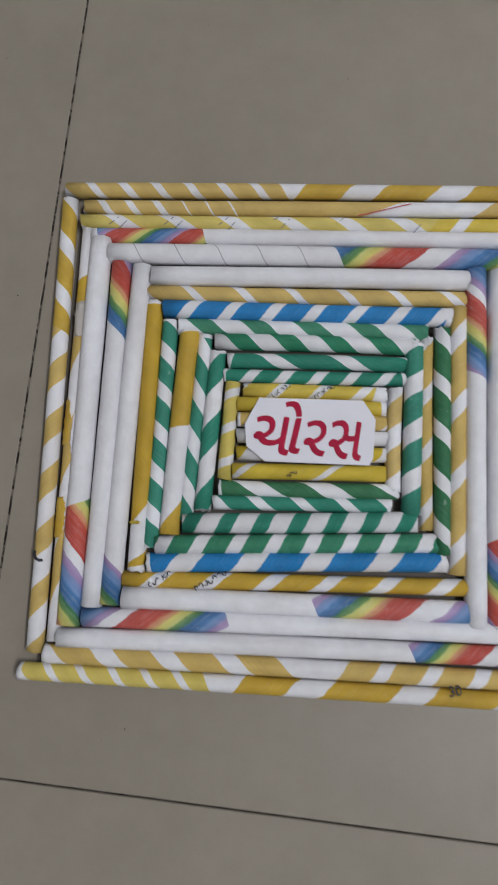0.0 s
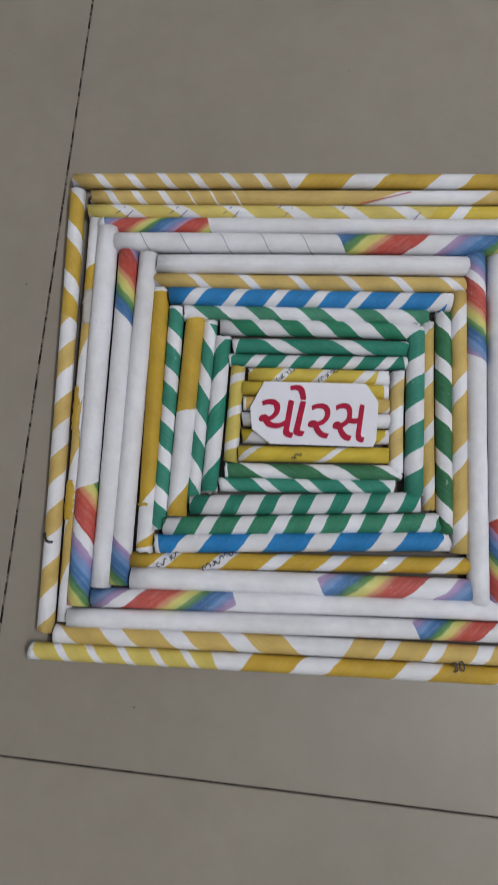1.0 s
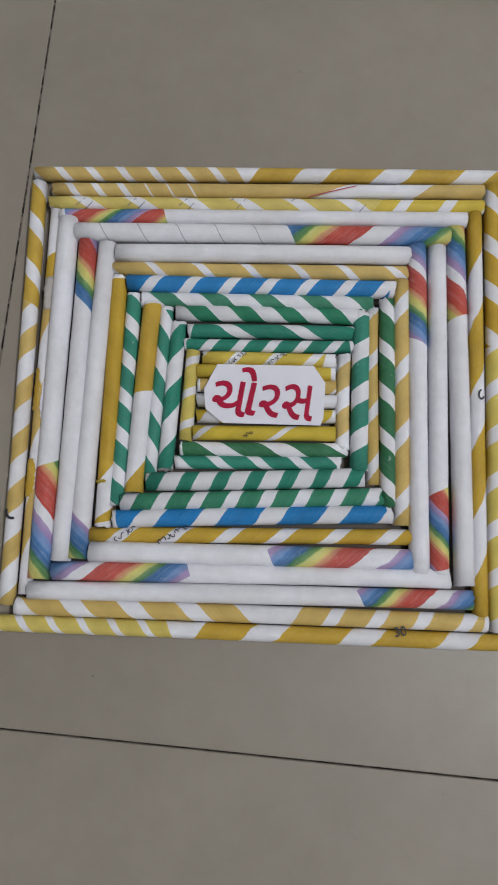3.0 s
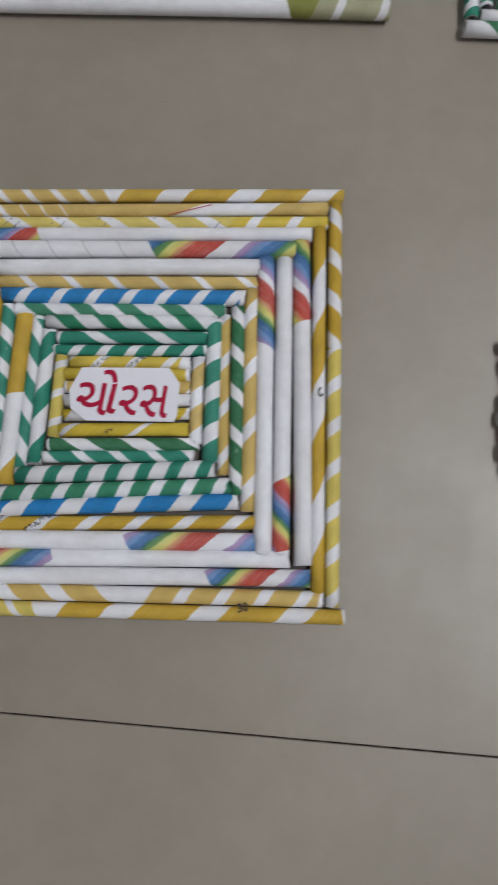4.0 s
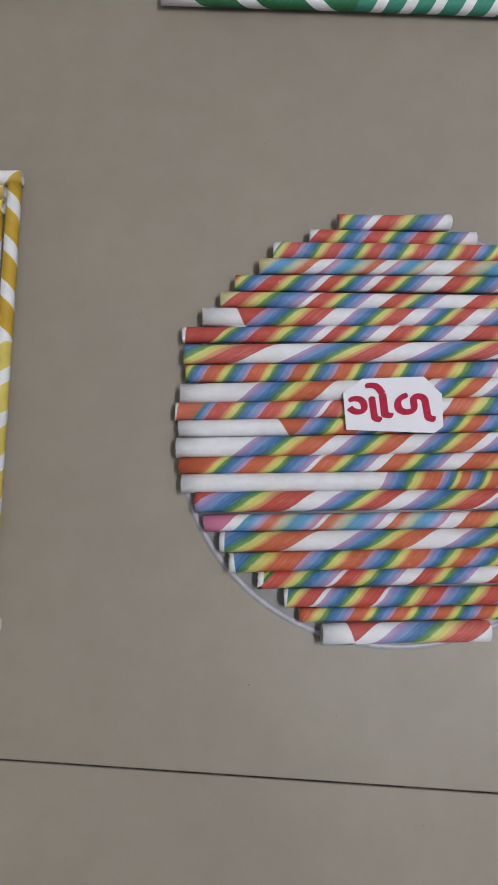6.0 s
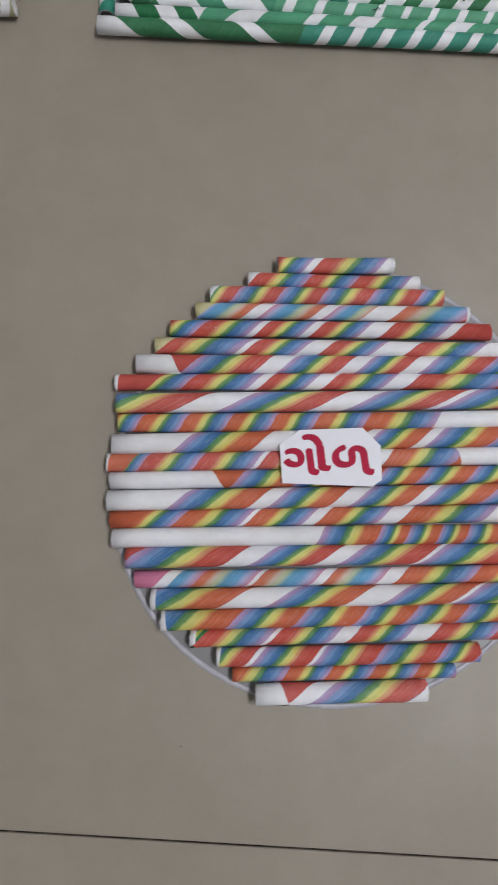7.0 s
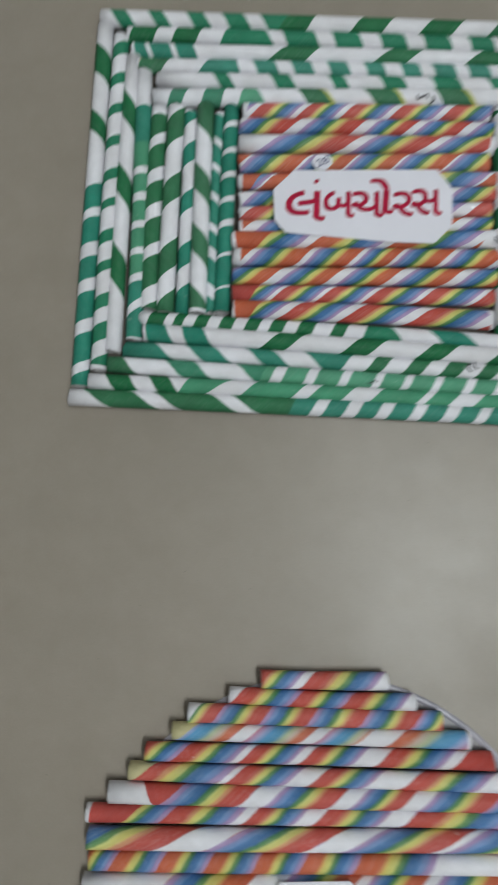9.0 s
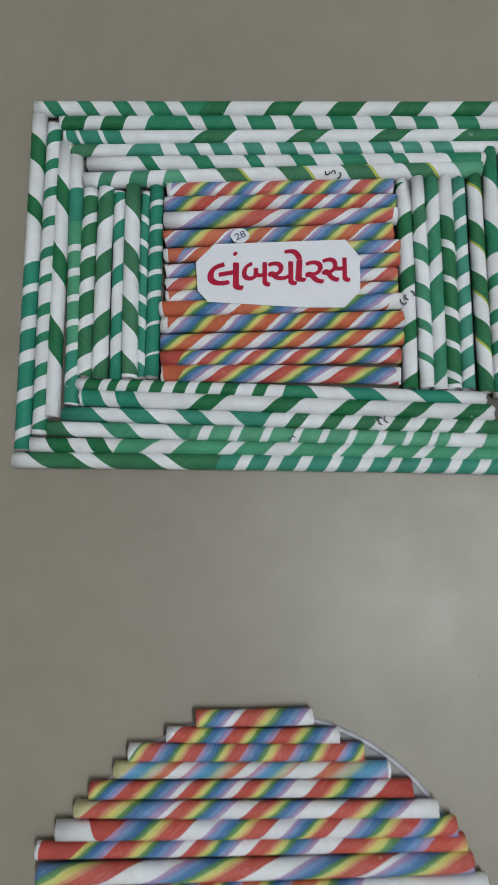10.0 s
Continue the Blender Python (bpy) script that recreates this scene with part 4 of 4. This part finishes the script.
tube(rectangle, 0.4341, 0.4730, 0.7064, 0.4539, 0.0094, ("white",), (0.0062, 0.0058), ("dkgreen",), (0.0166, 0.0058), ("white",), (0.0223, 0.0058), ("dkgreen",), (0.0284, 0.0058), ("white",), (0.0353, 0.0058), ("dkgreen",), (0.0432, 0.0058), ("white",), (0.0509, 0.0058), ("dkgreen",), (0.0592, 0.0058), ("white",), (0.0668, 0.0058), ("dkgreen",), (0.0751, 0.0058), ("white",), (0.0819, 0.0058), ("dkgreen",), (0.0906, 0.0058), ("white",), (0.0989, 0.0058), ("dkgreen",), (0.1087, 0.0058), ("white",), (0.1200, 0.0058), ("dkgreen",), (0.1283, 0.0058), ("white",), (0.1399, 0.0042), ("green",), (0.1594, -0.0117), ("white",), (0.1828, -0.0159), ("teal",), (0.2036, -0.0175), ("white",), (0.2284, -0.0186), ("teal",), (0.2520, -0.0175), ("white",))
tube(rectangle, 0.4365, 0.4636, 0.7101, 0.4439, 0.0114, ("white",), (0.0022, -0.0026), ("teal",), (0.0159, -0.0086), ("white",), (0.0253, -0.0058), ("teal",), (0.0393, -0.0096), ("white",), (0.0796, 0.0175), ("dkgreen",), (0.0953, 0.0175), ("white",), (0.1289, 0.0175), ("dkgreen",), (0.1453, 0.0175), ("white",), (0.1742, 0.0175), ("dkgreen",), (0.1893, 0.0175), ("white",), (0.2169, 0.0175), ("dkgreen",), (0.2312, 0.0175), ("white",), (0.2545, 0.0175), ("dkgreen",), (0.2684, 0.0175), ("white",))
tube(rectangle, 0.4250, 0.4532, 0.7149, 0.4339, 0.0102, ("teal",), (0.0240, -0.0159), ("white",), (0.0429, -0.0159), ("teal",), (0.0603, -0.0159), ("white",), (0.0806, -0.0159), ("teal",), (0.0967, -0.0159), ("white",), (0.1166, -0.0159), ("teal",), (0.1378, 0.0096), ("white",), (0.1527, 0.0106), ("dkgreen",), (0.1624, 0.0106), ("white",), (0.1753, 0.0106), ("dkgreen",), (0.1861, 0.0106), ("white",), (0.1971, 0.0106), ("dkgreen",), (0.2085, 0.0106), ("white",), (0.2188, 0.0106), ("dkgreen",), (0.2291, 0.0106), ("white",), (0.2394, 0.0106), ("dkgreen",), (0.2496, 0.0106), ("white",), (0.2595, 0.0106), ("dkgreen",), (0.2697, 0.0106), ("white",), (0.2773, 0.0106), ("dkgreen",))
tube(rectangle, 0.4143, 0.4435, 0.7215, 0.4243, 0.0105, ("dkgreen",), (0.0136, -0.0122), ("white",), (0.0408, -0.0148), ("green",), (0.0589, -0.0144), ("white",), (0.0856, -0.0159), ("green",), (0.0972, 0.0070), ("ltgreen",), (0.1031, 0.0064), ("white",), (0.1103, 0.0064), ("ltgreen",), (0.1237, 0.0064), ("white",), (0.1300, 0.0064), ("ltgreen",), (0.1445, 0.0064), ("white",), (0.1500, 0.0064), ("ltgreen",), (0.1649, 0.0064), ("white",), (0.1697, 0.0064), ("ltgreen",), (0.1826, 0.0064), ("white",), (0.1874, 0.0064), ("ltgreen",), (0.2006, 0.0064), ("white",), (0.2054, 0.0064), ("ltgreen",), (0.2194, 0.0064), ("white",), (0.2249, 0.0064), ("ltgreen",), (0.2377, 0.0064), ("white",), (0.2421, 0.0064), ("ltgreen",), (0.2541, 0.0064), ("white",), (0.2585, 0.0064), ("ltgreen",), (0.2665, 0.0064), ("white",), (0.2894, 0.0064), ("ltgreen",))
tube(rectangle, 0.4029, 0.4328, 0.7299, 0.4147, 0.0105, ("white",), (0.0134, -0.0096), ("dkgreen",), (0.0281, -0.0096), ("white",), (0.0406, -0.0096), ("dkgreen",), (0.0530, -0.0101), ("white",), (0.0597, 0.0096), ("ltgreen",), (0.0807, 0.0223), ("white",), (0.0998, 0.0159), ("ltgreen",), (0.1303, 0.0148), ("white",), (0.1400, 0.0148), ("ltgreen",), (0.1603, 0.0148), ("white",), (0.1773, 0.0148), ("ltgreen",), (0.2045, 0.0148), ("white",), (0.2097, 0.0148), ("ltgreen",), (0.2239, 0.0148), ("white",), (0.2386, 0.0148), ("ltgreen",), (0.2564, 0.0148), ("white",), (0.2641, 0.0148), ("ltgreen",), (0.2808, 0.0148), ("white",), (0.2906, 0.0148), ("ltgreen",))
tube(rectangle, 0.3916, 0.4229, 0.7420, 0.4071, 0.0110, ("white",), (0.0157, -0.0223), ("dkgreen",), (0.0457, -0.0223), ("white",), (0.0596, -0.0223), ("dkgreen",), (0.0946, -0.0223), ("white",), (0.1073, -0.0223), ("dkgreen",), (0.1377, 0.0064), ("teal",), (0.1506, 0.0086), ("white",), (0.1584, 0.0086), ("teal",), (0.1705, 0.0086), ("white",), (0.1786, 0.0086), ("teal",), (0.1900, 0.0086), ("white",), (0.1977, 0.0086), ("teal",), (0.2101, 0.0086), ("white",), (0.2174, 0.0086), ("teal",), (0.2295, 0.0086), ("white",), (0.2375, 0.0086), ("teal",), (0.2491, 0.0086), ("white",), (0.2557, 0.0086), ("teal",), (0.2680, 0.0086), ("white",), (0.2752, 0.0086), ("teal",), (0.2875, 0.0086), ("white",), (0.2948, 0.0086), ("teal",), (0.3059, 0.0086), ("white",), (0.3132, 0.0086), ("teal",))
tube(rectangle, 0.4068, 0.6696, 0.3972, 0.4295, 0.0107, ("white",), (0.0178, 0.0128), ("dkgreen",), (0.0373, 0.0128), ("white",), (0.0632, 0.0128), ("dkgreen",), (0.0769, 0.0128), ("white",), (0.1116, -0.0074), ("teal",), (0.1273, -0.0074), ("white",), (0.1333, -0.0074), ("teal",), (0.1500, -0.0074), ("white",), (0.1591, -0.0074), ("teal",), (0.1736, -0.0074), ("white",), (0.1818, -0.0074), ("teal",), (0.1996, -0.0074), ("white",), (0.2081, -0.0074), ("teal",), (0.2264, -0.0074), ("white",), (0.2328, -0.0074), ("teal",))
tube(rectangle, 0.4175, 0.6625, 0.4086, 0.4395, 0.0102, ("white",), (0.0074, -0.0080), ("green",), (0.0164, -0.0080), ("white",), (0.0291, -0.0080), ("green",), (0.0367, -0.0080), ("white",), (0.0501, -0.0080), ("green",), (0.0568, -0.0080), ("white",), (0.0717, -0.0080), ("green",), (0.0787, -0.0080), ("white",), (0.0938, -0.0080), ("green",), (0.1011, -0.0080), ("white",), (0.1136, -0.0080), ("green",), (0.1193, -0.0080), ("white",), (0.1341, -0.0080), ("green",), (0.1424, -0.0080), ("white",), (0.1543, -0.0080), ("green",), (0.1609, -0.0080), ("white",), (0.1758, -0.0080), ("green",), (0.1847, -0.0080), ("white",), (0.1943, -0.0080), ("green",), (0.2055, -0.0080), ("white",), (0.2157, -0.0080), ("green",))
tube(rectangle, 0.4258, 0.6466, 0.4173, 0.4515, 0.0102, ("white",), (0.0283, 0.0191), ("dkgreen",), (0.0466, 0.0191), ("white",), (0.0778, 0.0191), ("dkgreen",), (0.0969, 0.0191), ("white",), (0.1300, 0.0191), ("dkgreen",), (0.1536, 0.0191), ("white",))
tube(rectangle, 0.4331, 0.6372, 0.4303, 0.4588, 0.0102, ("white",), (0.0255, -0.0032), ("teal",), (0.0500, -0.0022), ("ltgreen",), (0.0668, -0.0032), ("white",), (0.0716, -0.0032), ("ltgreen",), (0.0838, -0.0032), ("white",), (0.0894, -0.0032), ("ltgreen",), (0.1027, -0.0032), ("white",), (0.1074, -0.0032), ("ltgreen",), (0.1201, -0.0032), ("white",), (0.1245, -0.0032), ("ltgreen",), (0.1370, -0.0054), ("white",), (0.1421, -0.0054), ("teal",), (0.1550, -0.0117), ("white",), (0.1608, -0.0117), ("teal",))
tube(rectangle, 0.4436, 0.6117, 0.4391, 0.4779, 0.0106, ("white",), (0.0062, -0.0022), ("dkgreen",), (0.0206, -0.0096), ("white",), (0.0276, -0.0096), ("dkgreen",), (0.0435, -0.0096), ("white",), (0.0524, -0.0096), ("dkgreen",), (0.0669, -0.0096), ("white",), (0.0765, -0.0096), ("dkgreen",), (0.0932, -0.0096), ("white",), (0.1011, -0.0096), ("dkgreen",), (0.1206, -0.0096), ("white",), (0.1318, -0.0096), ("dkgreen",))
tube(rectangle, 0.4548, 0.6125, 0.4495, 0.4760, 0.0110, ("white",), (0.0068, -0.0148), ("dkgreen",), (0.0262, -0.0148), ("white",), (0.0502, -0.0148), ("dkgreen",), (0.0671, -0.0148), ("white",), (0.0941, -0.0148), ("dkgreen",), (0.1122, -0.0148), ("white",), (0.1273, -0.0148), ("dkgreen",))
tube(rectangle, 0.4636, 0.6100, 0.4596, 0.4756, 0.0085, ("teal",), (0.0092, -0.0101), ("white",), (0.0237, -0.0101), ("teal",), (0.0368, -0.0101), ("white",), (0.0559, -0.0101), ("teal",), (0.0684, -0.0101), ("white",), (0.0903, -0.0101), ("teal",), (0.1050, -0.0101), ("white",), (0.1183, -0.0101), ("teal",))
tube(rectangle, 0.4736, 0.6125, 0.4699, 0.4753, 0.0110, ("dkgreen",), (0.0188, 0.0170), ("white",), (0.0445, 0.0170), ("dkgreen",), (0.0619, 0.0170), ("white",), (0.0842, 0.0170), ("dkgreen",), (0.1020, 0.0170), ("white",), (0.1238, 0.0170), ("dkgreen",))
tube(rectangle, 0.4824, 0.6091, 0.4776, 0.4765, 0.0068, ("white",), (0.0024, 0.0042), ("teal",), (0.0182, 0.0070), ("white",), (0.0231, 0.0070), ("teal",), (0.0359, 0.0070), ("white",), (0.0404, 0.0070), ("teal",), (0.0550, 0.0070), ("white",), (0.0603, 0.0070), ("teal",), (0.0756, 0.0070), ("white",), (0.0808, 0.0070), ("teal",), (0.0912, 0.0070), ("white",), (0.0983, 0.0070), ("teal",), (0.1149, 0.0070), ("white",), (0.1235, 0.0070), ("teal",))
tube(rectangle, 0.4900, 0.6117, 0.4846, 0.4763, 0.0097, ("teal",), (0.0114, -0.0048), ("white",), (0.0152, -0.0048), ("teal",), (0.0291, -0.0048), ("white",), (0.0328, -0.0048), ("teal",), (0.0451, -0.0048), ("white",), (0.0491, -0.0048), ("teal",), (0.0616, -0.0048), ("white",), (0.0652, -0.0048), ("teal",), (0.0768, -0.0048), ("white",), (0.0812, -0.0048), ("teal",), (0.0982, -0.0048), ("white",), (0.1006, -0.0048), ("teal",), (0.1197, -0.0048), ("white",), (0.1213, -0.0048), ("teal",))
tube(rectangle, 0.6611, 0.6086, 0.6581, 0.4616, 0.0103, ("dkgreen",), (0.0032, -0.0096), ("white",), (0.0256, -0.0096), ("dkgreen",), (0.0410, -0.0096), ("white",), (0.0642, -0.0096), ("dkgreen",), (0.0776, -0.0096), ("white",), (0.1023, -0.0096), ("dkgreen",), (0.1150, -0.0096), ("white",), (0.1384, -0.0096), ("dkgreen",))
tube(rectangle, 0.6709, 0.6098, 0.6693, 0.4620, 0.0099, ("white",), (0.0218, -0.0106), ("dkgreen",), (0.0356, -0.0128), ("white",), (0.0493, 0.0096), ("green",), (0.0613, 0.0096), ("white",), (0.0779, 0.0096), ("green",), (0.0885, 0.0096), ("white",), (0.1030, 0.0096), ("green",), (0.1099, 0.0096), ("white",), (0.1261, 0.0096), ("green",), (0.1311, 0.0096), ("white",))
tube(rectangle, 0.6806, 0.6094, 0.6779, 0.4610, 0.0099, ("green",), (0.0157, -0.0138), ("white",), (0.0352, -0.0138), ("green",), (0.0581, -0.0138), ("white",), (0.0712, -0.0138), ("green",), (0.0987, -0.0138), ("white",), (0.1203, -0.0138), ("green",), (0.1421, -0.0138), ("white",))
tube(rectangle, 0.6898, 0.6123, 0.6872, 0.4606, 0.0099, ("white",), (0.0328, 0.0086), ("dkgreen",), (0.0502, 0.0086), ("white",), (0.0558, 0.0086), ("dkgreen",), (0.0756, 0.0086), ("white",), (0.0804, 0.0086), ("dkgreen",), (0.0976, 0.0086), ("white",), (0.1035, 0.0086), ("dkgreen",), (0.1205, 0.0086), ("white",), (0.1251, 0.0086), ("dkgreen",), (0.1415, 0.0086), ("white",), (0.1465, 0.0086), ("dkgreen",))
tube(rectangle, 0.6992, 0.6077, 0.6965, 0.4603, 0.0095, ("teal",), (0.0089, -0.0086), ("white",), (0.0130, -0.0086), ("teal",), (0.0288, -0.0086), ("white",), (0.0349, -0.0086), ("teal",), (0.0494, -0.0086), ("white",), (0.0566, -0.0086), ("teal",), (0.0689, -0.0086), ("white",), (0.0779, -0.0086), ("teal",), (0.0901, -0.0086), ("white",), (0.0983, -0.0086), ("teal",), (0.1123, -0.0086), ("white",), (0.1200, -0.0086), ("teal",), (0.1330, -0.0086), ("white",), (0.1398, -0.0086), ("teal",))
tube(rectangle, 0.7103, 0.6105, 0.7082, 0.4580, 0.0099, ("dkgreen",), (0.0099, 0.0133), ("lime",), (0.0120, 0.0133), ("white",), (0.0376, 0.0144), ("dkgreen",), (0.0528, 0.0159), ("lime",), (0.0548, 0.0159), ("white",), (0.0735, 0.0122), ("dkgreen",), (0.0880, 0.0154), ("lime",), (0.0900, 0.0154), ("white",), (0.1056, 0.0128), ("dkgreen",), (0.1214, 0.0164), ("lime",), (0.1237, 0.0164), ("white",), (0.1393, 0.0159), ("dkgreen",))
tube(rectangle, 0.7222, 0.6296, 0.7176, 0.4538, 0.0099, ("green",), (0.0263, 0.0159), ("white",), (0.0580, 0.0159), ("green",), (0.0768, -0.0064), ("white",), (0.0911, -0.0074), ("green",), (0.0997, -0.0074), ("white",), (0.1154, -0.0074), ("green",), (0.1243, -0.0074), ("white",), (0.1367, -0.0074), ("green",), (0.1451, -0.0074), ("white",), (0.1577, -0.0074), ("green",))
tube(rectangle, 0.7334, 0.6333, 0.7262, 0.4410, 0.0098, ("dkgreen", 0.0492, 0.0368, -1.22, 0.55))
tube(rectangle, 0.7447, 0.6424, 0.7353, 0.4306, 0.0098, ("green", 0.0248, 0.0300, -0.81, 0.46))
tube(rectangle, 0.7553, 0.6525, 0.7433, 0.4173, 0.0098, ("dkgreen", 0.0372, 0.0406, 1.22, 0.46))
card = name_card(rectangle, [(0.5170, 0.5532), (0.5300, 0.5655), (0.6190, 0.5650), (0.6279, 0.5526), (0.6271, 0.5289), (0.6160, 0.5176), (0.5896, 0.5186), (0.5245, 0.5251), (0.5178, 0.5333)], 0.0128, "white card with cut corners and a red handwritten word")
for letter, x, y, wide, high in (("લ", 0.5369, 0.5422, 0.0246, 0.0201), ("ં", 0.5440, 0.5580, 0.0032, 0.0031), ("બ", 0.5576, 0.5429, 0.0192, 0.0179), ("ચ", 0.5753, 0.5428, 0.0197, 0.0174), ("ો", 0.5843, 0.5480, 0.0146, 0.0233), ("ર", 0.5970, 0.5429, 0.0129, 0.0165), ("સ", 0.6115, 0.5439, 0.0190, 0.0178)):
    brush_word(card, letter, x, y, wide, high, 0.0133, 0.0, 0.0005, 0.10)
ink_strokes(rectangle, 0.6128, 0.6130, 0.0126, 0.005, -20, 12, 3)
ink_strokes(rectangle, 0.6585, 0.5231, 0.0124, 0.005, 40, 13, 3)
ink_strokes(rectangle, 0.6382, 0.4408, 0.0124, 0.005, 20, 14, 2)
ink_strokes(rectangle, 0.5773, 0.4302, 0.0124, 0.0035, 20, 15, 2)
spot_x, spot_y = 0.5475, 0.5704
patch = part("paper_patch", slab([(spot_x + 0.0062 * math.cos(n * math.pi / 12) * (1 + 0.06 * math.sin(n * 1.7)), spot_y + 0.0052 * math.sin(n * math.pi / 12)) for n in range(24)], 0.0138, 0.0141), CARD, rectangle, "small round white paper patch")
brush_word(patch, "28", spot_x, spot_y, 0.0078, 0.0050, 0.0143, 24, 0.00006, 0.1, PENCIL, "handwritten number in dark ink")

# ---- triangle ----
triangle = board_thing("triangle_tube_frame", "triangle of olive and white rolled paper tubes lying on the tiles", "paper craft")
tube(triangle, 0.0151, 0.4401, 0.3354, 0.4366, 0.0137, ("white",), (0.2443, -0.0066), ("olive",), (0.2686, 0.0109), ("paleolive", 0.0325, 0.2825, 0.50, 0.18))
tube(triangle, 0.0336, 0.4532, 0.3048, 0.4502, 0.0128, ("white", 0.0394, 0.0760, -0.80, 0.04), (0.0988, -0.0110), ("olive", 0.0516, 0.1242, 0.60, 0.46))
tube(triangle, 0.0478, 0.4663, 0.2876, 0.4640, 0.0119, ("white",), (0.1882, 0.0053), ("olive", 0.0394, 0.2057, 0.60, 0.32))
for ring in range(5):
    low = 0.4455 + 0.0116 * ring
    right, peak = 0.3345 - 0.0240 * ring, 0.6260 - 0.0185 * ring
    left = 0.372 - right
    if ring > 2:
        tube(triangle, left - 0.012, low - 0.005, right + 0.010, low - 0.007, 0.0108, ("olive", 0.040, 0.01 * ring, 0.7, 0.5))
    tube(triangle, 0.188, peak, right, low, 0.0104, ("olive", 0.075, 0.012 * ring, 0.8, 0.72))
    tube(triangle, left, low, 0.182, peak - 0.003, 0.0104, ("olive", 0.055, 0.010 * ring, 0.8, 0.55))

# ---- crumbs ----
for n, (x, y, size) in enumerate(((-0.0257, 0.2172, 0.0007), (0.0581, -0.0308, 0.0007), (0.4523, -0.0376, 0.0006), (0.5050, -0.0557, 0.0004), (0.6926, 0.2752, 0.0006))):
    crumb(x, y, size, n)

# ---- floor tiles, a metre square, cut at the walls ----
part("grout_line", box(-0.0006, Y0, -0.0012, 0.0006, Y1, -0.0002), WORN_GROUT, floor, "chipped pale grout with dark pits")
JOINT = 0.0011
for i in range(-2, 2):
    for j in range(-2, 2):
        xa, ya, xb, yb = max(i, X0), max(j, Y0), min(i + 1, X1), min(j + 1, Y1)
        bm = box(xa + JOINT / 2, ya + JOINT / 2, -0.0090, xb - JOINT / 2, yb - JOINT / 2, 0.0)
        bmesh.ops.bevel(bm, geom=[e for e in bm.edges if all(v.co.z > -0.001 for v in e.verts)], offset=0.0004, segments=1, affect="EDGES")
        part("floor_tile", bm, TILE, floor)
